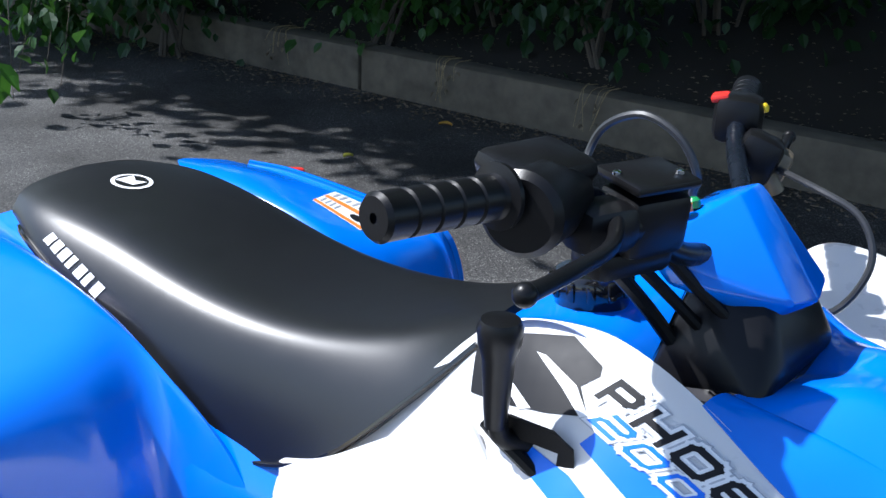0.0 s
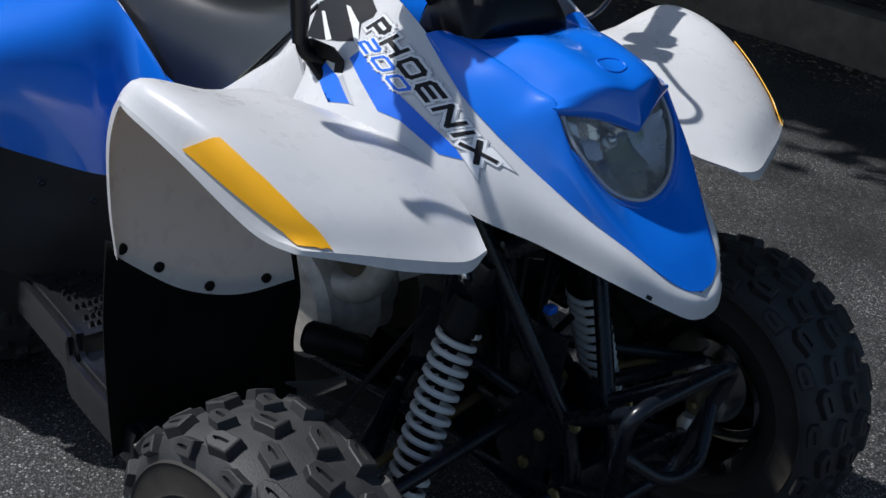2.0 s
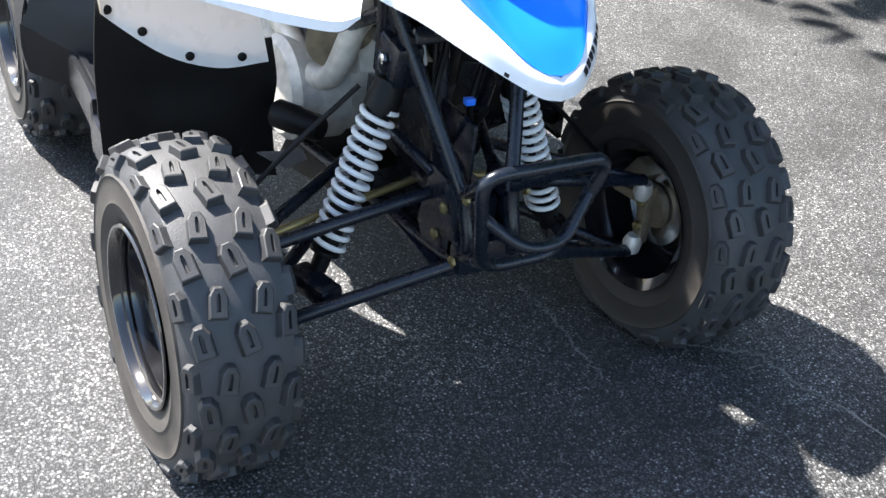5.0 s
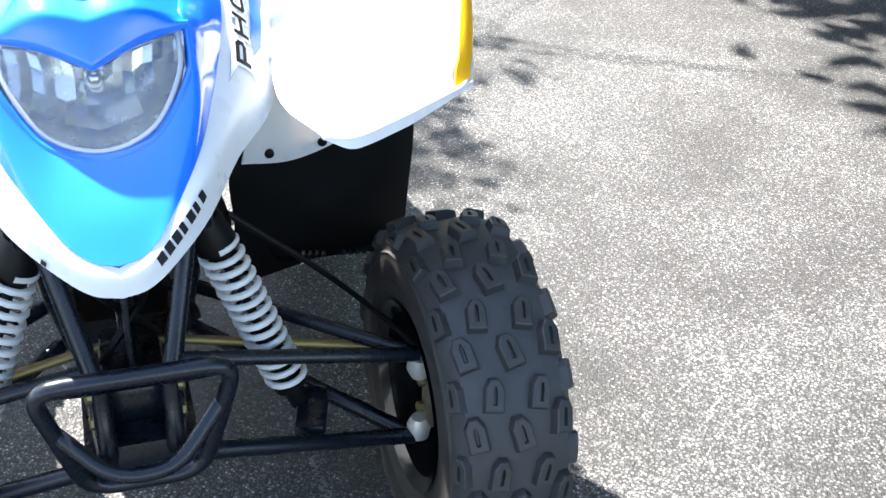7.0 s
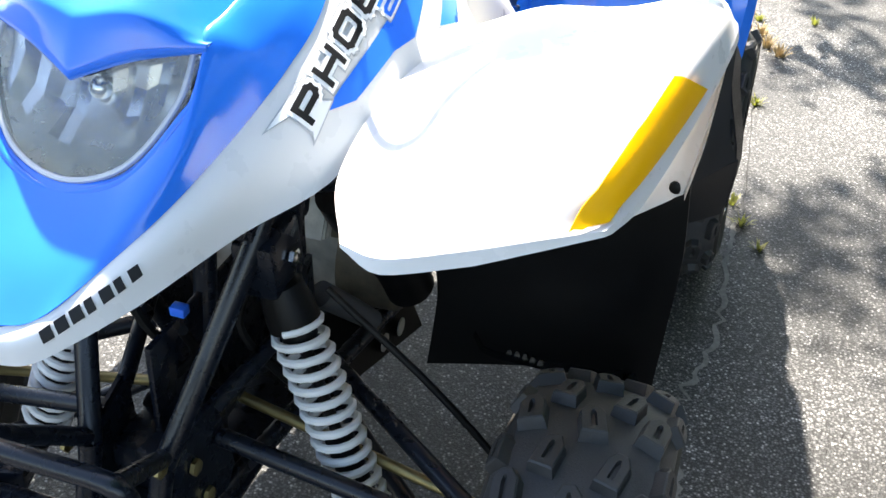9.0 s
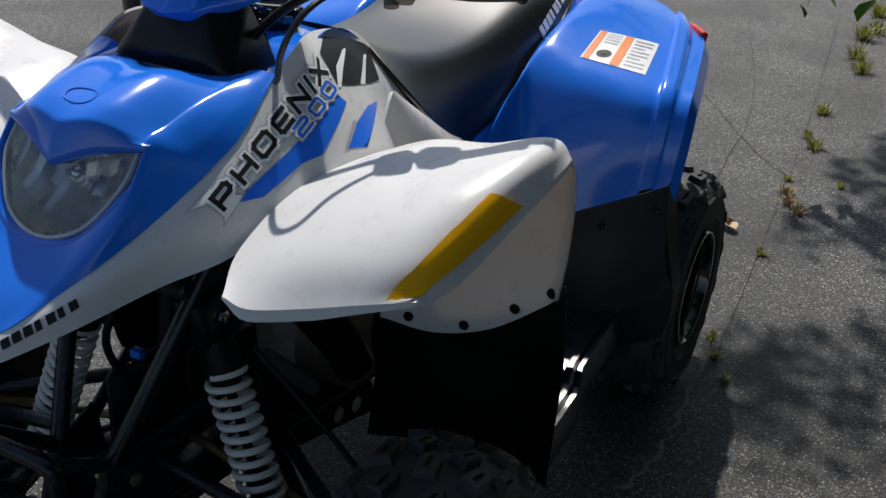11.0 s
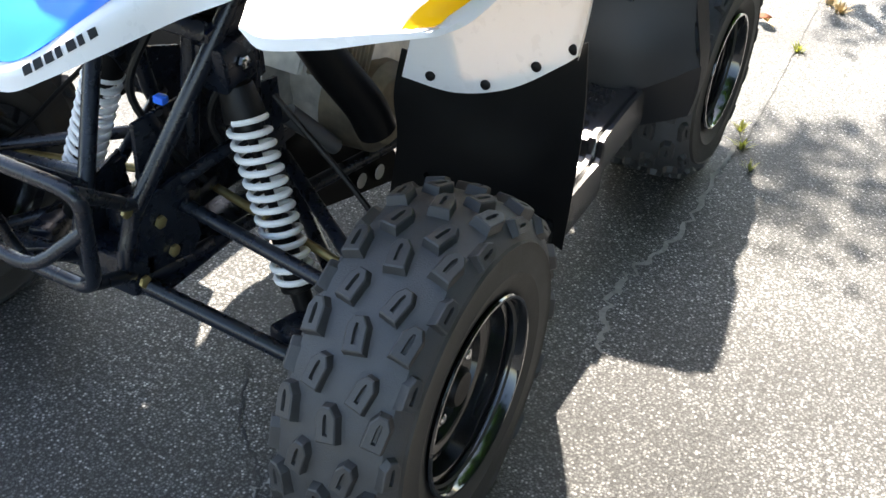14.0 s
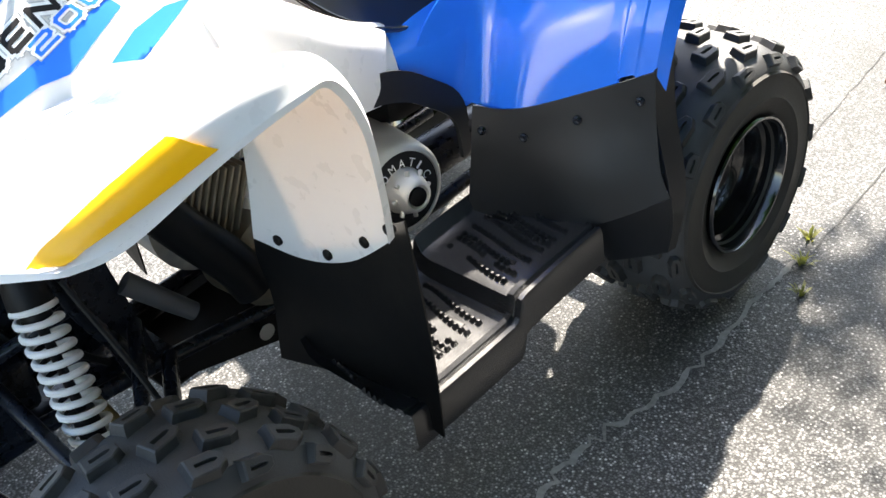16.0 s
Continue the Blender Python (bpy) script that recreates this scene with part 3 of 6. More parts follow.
# rear fenders and body sides
def rear_sheet(s):
    rows = [
        [(0.140, 0.210, 0.570), (0.020, 0.235, 0.478), (0.006, 0.305, 0.480), (-0.045, 0.40, 0.512), (-0.086, 0.493, 0.553)],
        [(0.060, 0.200, 0.640), (-0.030, 0.222, 0.620), (-0.040, 0.30, 0.615), (-0.070, 0.405, 0.625), (-0.108, 0.498, 0.640)],
        [(-0.060, 0.195, 0.705), (-0.100, 0.212, 0.720), (-0.100, 0.295, 0.712), (-0.115, 0.400, 0.700), (-0.149, 0.494, 0.695)],
        [(-0.180, 0.190, 0.750), (-0.200, 0.212, 0.768), (-0.200, 0.28, 0.752), (-0.220, 0.38, 0.735), (-0.250, 0.475, 0.715)],
        [(-0.360, 0.175, 0.765), (-0.370, 0.200, 0.792), (-0.380, 0.255, 0.792), (-0.395, 0.340, 0.768), (-0.412, 0.440, 0.738)],
        [(-0.470, 0.165, 0.755), (-0.500, 0.205, 0.782), (-0.540, 0.243, 0.784), (-0.512, 0.320, 0.772), (-0.470, 0.405, 0.745)],
    ]
    # raised bead along the outer edge
    full = []
    for r in rows:
        c, d = Vector(r[3]), Vector(r[4])
        full.append(r[:4] + [c.lerp(d, 0.40) + Vector((0, 0, -0.001)), c.lerp(d, 0.47) + Vector((0, 0, 0.009)), c.lerp(d, 0.68) + Vector((0, 0, 0.008)), c.lerp(d, 0.76) + Vector((0, 0, -0.001))] + r[4:])
    return Sheet(full, s)


RSKIN = {}


def rear_fender(s):
    sh = rear_sheet(s)
    bm = sh.mesh(nu=44, nv=56, thick=0.004, inside=(-0.3, 0.35 * s, 0.4))
    RSKIN[s] = outer_skin(sh, 40, 24, (-0.3, 0.35 * s, 0.4))
    n = 40
    edge = [sh.at(k / n, 1.0) for k in range(n + 1)]
    a = [bm.verts.new(p) for p in edge]
    b = [bm.verts.new(p + Vector((-0.01, 0.012 * s, -0.03))) for p in edge]
    for i in range(n):
        bm.faces.new((a[i], a[i + 1], b[i + 1], b[i]))
    ob = part("rear_fender", bm, BLUE, quad, "glossy blue plastic rear fender")
    return ob


rears = dict(zip((1, -1), both(rear_fender)))


def body_side(s):
    rows = [
        [(0.148, 0.172, 0.655), (0.00, 0.178, 0.672), (-0.18, 0.180, 0.735), (-0.36, 0.165, 0.785), (-0.46, 0.13, 0.80)],
        [(0.146, 0.205, 0.60), (0.02, 0.212, 0.60), (-0.16, 0.205, 0.71), (-0.36, 0.180, 0.775), (-0.48, 0.16, 0.785)],
        [(0.142, 0.212, 0.562), (0.02, 0.228, 0.48), (-0.10, 0.215, 0.66), (-0.36, 0.180, 0.74), (-0.49, 0.16, 0.74)],
    ]
    return part("body_side", Sheet(rows, s).mesh(nu=12, nv=24, thick=0.004, inside=(-0.1, 0, 0.5)), BLUE, quad, "glossy blue plastic side under the seat")


both(body_side)


# seat
def seat_sheet(s):
    rows = [
        [(-0.480, 0.000, 0.835), (-0.477, 0.070, 0.830), (-0.468, 0.112, 0.822), (-0.460, 0.130, 0.810), (-0.455, 0.139, 0.800), (-0.450, 0.137, 0.788)],
        [(-0.400, 0.000, 0.840), (-0.397, 0.070, 0.838), (-0.385, 0.125, 0.832), (-0.375, 0.150, 0.820), (-0.366, 0.170, 0.800), (-0.360, 0.174, 0.783)],
        [(-0.240, 0.000, 0.826), (-0.240, 0.070, 0.824), (-0.230, 0.125, 0.818), (-0.222, 0.150, 0.802), (-0.206, 0.179, 0.760), (-0.200, 0.191, 0.724)],
        [(-0.080, 0.000, 0.792), (-0.080, 0.070, 0.791), (-0.073, 0.124, 0.787), (-0.067, 0.150, 0.770), (-0.055, 0.181, 0.715), (-0.050, 0.192, 0.658)],
        [(0.060, 0.000, 0.786), (0.065, 0.070, 0.786), (0.073, 0.120, 0.783), (0.080, 0.146, 0.767), (0.086, 0.177, 0.700), (0.086, 0.187, 0.626)],
        [(0.190, 0.000, 0.806), (0.195, 0.060, 0.806), (0.203, 0.108, 0.804), (0.210, 0.134, 0.790), (0.215, 0.169, 0.742), (0.215, 0.190, 0.684)],
        [(0.300, 0.000, 0.845), (0.300, 0.045, 0.845), (0.305, 0.085, 0.842), (0.308, 0.108, 0.832), (0.311, 0.141, 0.808), (0.312, 0.162, 0.780)],
        [(0.375, 0.000, 0.880), (0.375, 0.040, 0.880), (0.375, 0.075, 0.879), (0.376, 0.100, 0.875), (0.378, 0.121, 0.868), (0.378, 0.134, 0.857)],
    ]
    return Sheet(rows, s)


bm = mirror_mesh(seat_sheet, nu=42, nv=24)
bmesh.ops.recalc_face_normals(bm, faces=bm.faces)
if max(bm.faces, key=lambda f: f.calc_center_median().z).normal.z < 0:
    bmesh.ops.reverse_faces(bm, faces=bm.faces)
for _ in range(24):
    bmesh.ops.smooth_vert(bm, verts=[v for v in bm.verts if not v.is_boundary], factor=0.5, use_axis_x=True, use_axis_y=True, use_axis_z=True)
SEATSKIN = BVHTree.FromBMesh(bm)
shell(bm, 0.012)
seat = part("seat", bm, VINYL, quad, "smooth black vinyl saddle seat with white printed marks", angle=60)

for s in (1, -1):
    part("piping", tube([seat_sheet(s).at(k / 24, 1.0) for k in range(25)], 0.0045, seg=8, steps=2), RIMBLACK, seat, "glossy black piping along the seat edge")

# tank cover and steering tower
rows = [
    [(0.36, 0, 0.872), (0.365, 0.07, 0.868), (0.372, 0.128, 0.862)],
    [(0.44, 0, 0.885), (0.44, 0.07, 0.884), (0.43, 0.122, 0.898)],
    [(0.50, 0, 0.872), (0.50, 0.07, 0.880), (0.495, 0.125, 0.902)],
    [(0.56, 0, 0.820), (0.56, 0.07, 0.830), (0.56, 0.127, 0.862)],
]
bm = mirror_mesh(lambda s: Sheet(rows, s), nu=12, nv=12)
part("tank_cover", bm, BLUE, quad, "glossy blue plastic cover round the filler cap")
bm = bmesh.new()
cm = axes((0.43, 0, 0.886), (1, 0, 0.1), (0, 0, 1))
cap = bmesh.new()
prof = [(-0.02, 0.040), (0.004, 0.040), (0.008, 0.043), (0.026, 0.042), (0.031, 0.038), (0.031, 0.030), (0.026, 0.027), (0.026, 0)]
spin_into(cap, prof, cm, 40)
ribs = []
for k in range(12):
    a = 2 * math.pi * k / 12
    ribs.append(box_into(bmesh.new(), cm @ pose(0.042 * math.cos(a), 0.016, 0.042 * math.sin(a), 0, -math.degrees(a), 0), (0.008, 0.022, 0.010), 0.003))
fuel = part("filler_cap", cap, RIMBLACK, quad, "ribbed glossy black plastic fuel filler cap")
for bm in ribs:
    part("cap_rib", bm, RIMBLACK, fuel)
tower = bmesh.new()
for s in (1, -1):
    for p in ((0.535, 0.105, 0.845), (0.655, 0.112, 0.872), (0.670, 0.070, 0.874), (0.572, 0.070, 0.888), (0.648, 0.068, 0.896), (0.535, 0.10, 0.74), (0.66, 0.11, 0.74)):
        tower.verts.new(flip(p, s))
bmesh.ops.convex_hull(tower, input=tower.verts)
bmesh.ops.bevel(tower, geom=list(tower.edges), offset=0.008, segments=2, affect="EDGES", profile=0.5)
for s in (1, -1):
    box_into(tower, pose(0.606, 0.042 * s, 0.935, 0, -16, 0), (0.030, 0.014, 0.13), 0.005)
part("steering_tower", tower, RIMBLACK, quad, "black plastic tower round the steering stem")
boot = bmesh.new()
for s in (1, -1):
    for q in ((0.566, 0.062, 0.962), (0.640, 0.046, 0.958), (0.548, 0.098, 0.868), (0.664, 0.098, 0.872), (0.556, 0.072, 0.918), (0.668, 0.060, 0.900)):
        boot.verts.new(flip(q, s))
bmesh.ops.convex_hull(boot, input=boot.verts)
bmesh.ops.bevel(boot, geom=list(boot.edges), offset=0.007, segments=2, affect="EDGES", profile=0.5)
part("steering_cover", boot, GRIP, quad, "black plastic cover below the visor pod")
part("steering_stem", tube([(0.66, 0, 0.80), (0.585, 0, 1.0)], 0.02), STEEL, quad)

# handlebar and controls
BAR = [(0.403, 0.417, 1.044), (0.440, 0.31, 1.038), (0.478, 0.22, 1.018), (0.545, 0.10, 0.990), (0.578, 0.0, 0.990), (0.570, -0.10, 1.000), (0.530, -0.20, 1.065), (0.505, -0.30, 1.085), (0.485, -0.42, 1.092)]
bar = part("handlebar", tube(BAR, 0.011, steps=8), STEEL, quad, "black steel handlebar")


def grip(s):
    i = 0 if s > 0 else -1
    a, b = Vector(BAR[i]), Vector(BAR[1] if s > 0 else BAR[-2])
    d = (b - a).normalized()
    m = axes(a, d.cross(Vector((0, 0, 1))), d)
    bm = bmesh.new()
    prof = [(-0.004, 0.004), (-0.004, 0.016), (0.0, 0.019)]
    for k in range(5):
        y = 0.004 + k * 0.022
        prof += [(y, 0.0185), (y + 0.017, 0.0185), (y + 0.0185, 0.0165), (y + 0.0205, 0.0165)]
    prof += [(0.116, 0.0185), (0.118, 0.027), (0.122, 0.027), (0.124, 0.012)]
    spin_into(bm, prof, m, 28)
    return part("grip", bm, GRIP, bar, "ribbed black rubber grip")


both(grip)


# wheels
def tyre_mesh(r, w, rim, seg=72):
    """The tread band of a tyre round the y axis."""
    bm = bmesh.new()
    h = w / 2
    prof = [(-h * 0.965, rim + (r - rim) * 0.64), (-h * 0.93, r - 0.035), (-h * 0.80, r - 0.020), (-h * 0.55, r - 0.013), (0, r - 0.010)]
    prof += [(-y, q) for y, q in reversed(prof[:-1])]
    return spin_into(bm, prof, Matrix.Identity(4), seg)


def sidewall_mesh(r, w, rim, side, seg=72):
    """A bulging sidewall with a bead, a rim guard and a ridge below the tread."""
    h = w / 2 * side
    prof = [(h * 0.80, rim - 0.006), (h * 0.90, rim + 0.004), (h * 0.985, rim + (r - rim) * 0.26), (h * 1.012, rim + (r - rim) * 0.30), (h * 0.99, rim + (r - rim) * 0.34), (h, rim + (r - rim) * 0.52), (h * 0.99, rim + (r - rim) * 0.60), (h * 1.008, rim + (r - rim) * 0.62), (h * 0.965, rim + (r - rim) * 0.64)]
    return spin_into(bmesh.new(), prof, Matrix.Identity(4), seg)


def carcass(r, w, rim, y):
    h, y = w / 2, abs(y)
    pts = [(0, r - 0.010), (h * 0.55, r - 0.013), (h * 0.80, r - 0.020), (h * 0.93, r - 0.035), (h * 1.0, rim + (r - rim) * 0.55)]
    for (a, ra), (b, rb) in zip(pts, pts[1:]):
        if y <= b:
            return ra + (rb - ra) * (y - a) / (b - a)
    return pts[-1][1]


def block_mesh(size_y, size_t, tall):
    """One tread block with a narrow slot in its top."""
    bm = bmesh.new()
    ring = [(-1, -1), (1, -1), (1, 0.45), (0.45, 1), (-0.45, 1), (-1, 0.45)]
    n = len(ring)
    lo = [bm.verts.new((-0.008, size_y / 2 * cy, size_t / 2 * cz)) for cy, cz in ring]
    hi = [bm.verts.new((tall - 0.0015, size_y / 2 * 0.84 * cy, size_t / 2 * 0.88 * cz)) for cy, cz in ring]
    ch = [bm.verts.new((tall, size_y / 2 * 0.74 * cy, size_t / 2 * 0.80 * cz)) for cy, cz in ring]
    si = [bm.verts.new((tall, size_y * 0.10 * cy, size_t * 0.26 * cz)) for cy, cz in ring]
    sd = [bm.verts.new((tall - 0.005, size_y * 0.06 * cy, size_t * 0.23 * cz)) for cy, cz in ring]
    for a, b in ((lo, hi), (hi, ch), (ch, si), (si, sd)):
        for i in range(n):
            j = (i + 1) % n
            bm.faces.new((a[i], a[j], b[j], b[i]))
    bm.faces.new(sd)
    bmesh.ops.recalc_face_normals(bm, faces=bm.faces)
    me = bpy.data.meshes.new("tread_block")
    bm.to_mesh(me)
    bm.free()
    me.materials.append(RUBBER)
    return me


def tread(base, r, w, rim, rows, count, wh):
    for y0, size_y, size_t, phase, skew, tall in rows:
        me = block_mesh(size_y, size_t, tall)
        q = carcass(r, w, rim, y0)
        slope = (carcass(r, w, rim, abs(y0) + 0.008) - carcass(r, w, rim, abs(y0) - 0.008)) / 0.016 * (1 if y0 > 0 else -1)
        for k in range(count):
            a = 360 * (k + phase) / count
            ob = new("tread_block", me)
            ob.parent = wh
            ob.matrix_basis = base @ pose(0, 0, 0, 0, -a, 0) @ pose(q, y0, 0, 0, 0, -math.degrees(math.atan(slope))) @ pose(0, 0, 0, skew, 0, 0)
            ob.matrix_basis.translation.z = max(ob.matrix_basis.translation.z, 0.012)


def rim_mesh(rim, w, out):
    """A dished black steel rim; out: the side of its outer face on the y axis."""
    bm = bmesh.new()
    h = w / 2 * 0.97
    prof = [(h * out, rim + 0.008), (h * out * 1.03, rim + 0.006), (h * out * 1.03, rim + 0.002), (h * out * 0.98, rim - 0.001), (h * out * 0.74, rim - 0.004), (h * out * 0.70, rim - 0.012), (h * out * 0.44, rim - 0.016), (0.40 * h * out, rim - 0.026), (0.30 * h * out, rim - 0.036), (0.25 * h * out, rim - 0.016), (-h * out * 0.86, rim - 0.012), (-h * out * 0.92, rim - 0.004), (-h * out, rim + 0.008)]
    spin_into(bm, prof, Matrix.Identity(4), 56)
    d = 0.32 * h * out
    spin_into(bm, [(d, rim - 0.036), (d + 0.010 * out, rim - 0.045), (d + 0.012 * out, 0.062), (d + 0.002 * out, 0.050), (d + 0.002 * out, 0.0)], Matrix.Identity(4), 56)
    return bm


def settle(bm, y, low):
    """A soft tyre gives way on the ground: flat below, bulging beside the contact."""
    for v in bm.verts:
        if v.co.z < 0.07:
            v.co.y += (v.co.y - y) * 0.10 * (0.07 - max(v.co.z, 0)) / 0.07
        v.co.z = max(v.co.z, low)


def wheel(x, y, z, r, w, rim, steer, rows, count, side):
    base = pose(x, y, z, 0, 0, steer)
    bm = rim_mesh(rim, w, side)
    bm.transform(base)
    wh = part("wheel", bm, RIMBLACK, quad, "gloss black steel wheel with a knobbly tyre", angle=30)
    bm = tyre_mesh(r, w, rim)
    bm.transform(base)
    settle(bm, y, 0.009)
    tyre = part("tyre", bm, CARCASS, wh, "dusty black knobbly off-road tyre", angle=32)
    for out in (1, -1):
        bm = sidewall_mesh(r, w, rim, out)
        bm.transform(base)
        settle(bm, y, 0.012)
        part("sidewall", bm, SIDEWALL, tyre, "brown dusty sidewall")
    tread(base, r, w, rim, rows, count, wh)
    hub = bmesh.new()
    d = 0.32 * w / 2 * 0.84 * side
    spin_into(hub, [(d, 0.030), (d + 0.028 * side, 0.029), (d + 0.034 * side, 0.024), (d + 0.034 * side, 0)], Matrix.Identity(4), 28)
    hub.transform(base)
    part("hub_cap", hub, FLAP, wh, "black plastic hub cap")
    for k in range(4):
        a = math.pi / 4 + k * math.pi / 2
        bm = bmesh.new()
        spin_into(bm, [(0, 0.011), (0.008 * side, 0.011), (0.009 * side, 0.0085), (0.024 * side, 0.0085), (0.026 * side, 0.006), (0.026 * side, 0)], pose(0.046 * math.cos(a), d, 0.046 * math.sin(a)), 6)
        bm.transform(base)
        part("wheel_nut", bm, CHROME, wh)
    return wh


FW = Vector((0.803, 0.463, 0.236))
RW = Vector((-0.331, 0.398, 0.241))
STEER = 1.2
FROWS = [(0, 0.031, 0.0498, 0, 12, 0.012), (-0.0311, 0.029, 0.0477, 0.5, -10, 0.012), (0.0311, 0.029, 0.0477, 0.45, -14, 0.012), (-0.0586, 0.031, 0.0498, 0.05, 8, 0.012), (0.0586, 0.031, 0.0498, 0.1, -8, 0.012), (-0.0759, 0.026, 0.0445, 0.55, 0, 0.01), (0.0759, 0.026, 0.0445, 0.6, 0, 0.01)]
RROWS = [(0.0, 0.030, 0.050, 0.0, 0, 0.012), (-0.045, 0.034, 0.048, 0.5, 6, 0.012), (0.045, 0.034, 0.048, 0.5, -6, 0.012), (-0.086, 0.032, 0.050, 0.0, 6, 0.012), (0.086, 0.032, 0.050, 0.0, -6, 0.012), (-0.112, 0.024, 0.044, 0.5, 0, 0.010), (0.112, 0.024, 0.044, 0.5, 0, 0.010)]
for s in (1, -1):
    wheel(FW.x, FW.y * s, FW.z, 0.264, 0.174, 0.136, STEER, FROWS, 15, s)
    wheel(RW.x, RW.y * s, RW.z, 0.246, 0.25, 0.116, 0, RROWS, 15, s)


# suspension
def shock(s):
    top, low = Vector((0.734, 0.104 * s, 0.562)), Vector((0.754, 0.232 * s, 0.215))
    d = (low - top).normalized()
    m = axes(top, d.cross(Vector((0, 1, 0))), d)
    n = (low - top).length
    a, b = 0.070, 0.070 + 0.252
    bm = bmesh.new()
    spin_into(bm, [(0, 0.012), (0.03, 0.012), (0.035, 0.020), (0.09, 0.020), (0.09, 0.007), (b - 0.10, 0.007), (b - 0.10, 0.017), (b, 0.018), (b + 0.003, 0.026), (b + 0.010, 0.026), (b + 0.015, 0.016), (n, 0.014), (n, 0)], m, 24)
    ob = part("shock_absorber", bm, FLAP, quad, "black shock absorber with a white coil spring")
    turns, pts = 13.5, []
    for k in range(int(turns * 14) + 1):
        f = k / (turns * 14)
        ang = 2 * math.pi * turns * f
        pitch = f if 0.06 < f < 0.94 else (0.06 * (f / 0.06) ** 1.3 if f <= 0.06 else 1 - 0.06 * ((1 - f) / 0.06) ** 1.3)
        pts.append(m @ Vector((0.0275 * math.cos(ang), a + (b - a) * pitch, 0.0275 * math.sin(ang))))
    part("coil_spring", tube(pts, 0.0050, seg=8, steps=1), SPRING, ob, "white painted coil spring")
    bm = bmesh.new()
    spin_into(bm, [(a - 0.050, 0.016), (a - 0.046, 0.024), (a - 0.020, 0.028), (a - 0.004, 0.0295), (a + 0.003, 0.029), (a + 0.004, 0.020)], m, 24)
    part("spring_cap", bm, FLAP, ob)
    return ob


shocks = both(shock)


def arms(s):
    low = bmesh.new()
    tube_into(low, [flip(p, s) for p in ((0.890, 0.055, 0.275), (0.800, 0.40, 0.150))], 0.0125)
    tube_into(low, [flip(p, s) for p in ((0.560, 0.075, 0.262), (0.760, 0.36, 0.155), (0.798, 0.405, 0.150))], 0.0125)
    box_into(low, pose(0.775, 0.245 * s, 0.205, 0, 0, -15 * s), (0.10, 0.045, 0.035), 0.008)
    ob = part("lower_arm", low, STEEL, quad, "black tubular lower suspension arm")
    up = bmesh.new()
    tube_into(up, [flip(p, s) for p in ((0.800, 0.060, 0.362), (0.800, 0.40, 0.305))], 0.011)
    tube_into(up, [flip(p, s) for p in ((0.600, 0.085, 0.355), (0.770, 0.36, 0.308), (0.798, 0.40, 0.305))], 0.011)
    part("upper_arm", up, STEEL, quad, "black tubular upper suspension arm")
    part("tie_rod", tube([flip(p, s) for p in ((0.700, 0.03, 0.33), (0.715, 0.39, 0.26))], 0.007), ZINC, quad, "yellow zinc plated steering tie rod")
    k = bmesh.new()
    box_into(k, pose(0.797, 0.422 * s, 0.228, 0, 0, 0), (0.028, 0.022, 0.125), 0.007)
    box_into(k, pose(0.752, 0.415 * s, 0.252, 0, 0, 12 * s), (0.075, 0.016, 0.020), 0.005)
    kn = part("steering_knuckle", k, CAST, quad, "rusty brown cast steering knuckle")
    bm = bmesh.new()
    spin_into(bm, [(0, 0.0), (0, 0.040), (0.012 * s, 0.044), (0.018 * s, 0.030), (0.05 * s, 0.026)], pose(0.797, 0.430 * s, 0.242), 28)
    part("hub", bm, CAST, kn)
    bm = bmesh.new()
    spin_into(bm, [(0, 0.03), (0, 0.078), (0.004 * s, 0.078), (0.004 * s, 0.03)], pose(0.797, 0.446 * s, 0.242), 40)
    part("brake_disc", bm, CHROME, kn, "worn steel brake disc")
    bm = bmesh.new()
    box_into(bm, pose(0.797 - 0.055, 0.446 * s, 0.285, 0, 35, 0), (0.045, 0.045, 0.06), 0.008)
    part("brake_caliper", bm, CAST, kn, "brown cast brake caliper")
    for dz in (-0.03, 0.02, 0.045):
        bm = bmesh.new()
        spin_into(bm, [(0, 0.009), (-0.008 * s, 0.009), (-0.010 * s, 0.006), (-0.010 * s, 0)], pose(0.800, 0.410 * s, 0.235 + dz), 6)
        part("bolt_head", bm, ZINC, kn)
    bm = bmesh.new()
    spin_into(bm, [(0, 0), (0, 0.016), (0.02, 0.019), (0.035, 0.012), (0.035, 0)], axes(flip((0.80, 0.405, 0.150), s), (1, 0, 0), (0, 0, 1)), 20)
    part("ball_joint", bm, ALLOY, kn, "pale rubber ball joint boot")
    bm = bmesh.new()
    spin_into(bm, [(0, 0), (0, 0.016), (0.02, 0.019), (0.035, 0.012), (0.035, 0)], axes(flip((0.80, 0.402, 0.300), s), (1, 0, 0), (0, 0, -1)), 20)
    part("ball_joint", bm, ALLOY, kn, "pale rubber ball joint boot")
    part("brake_hose", tube([flip(p, s) for p in ((0.76, 0.43, 0.26), (0.70, 0.38, 0.30), (0.69, 0.28, 0.40), (0.70, 0.15, 0.52))], 0.0045, seg=8), FLAP, quad, "thin black rubber brake hose")
    return ob


both(arms)

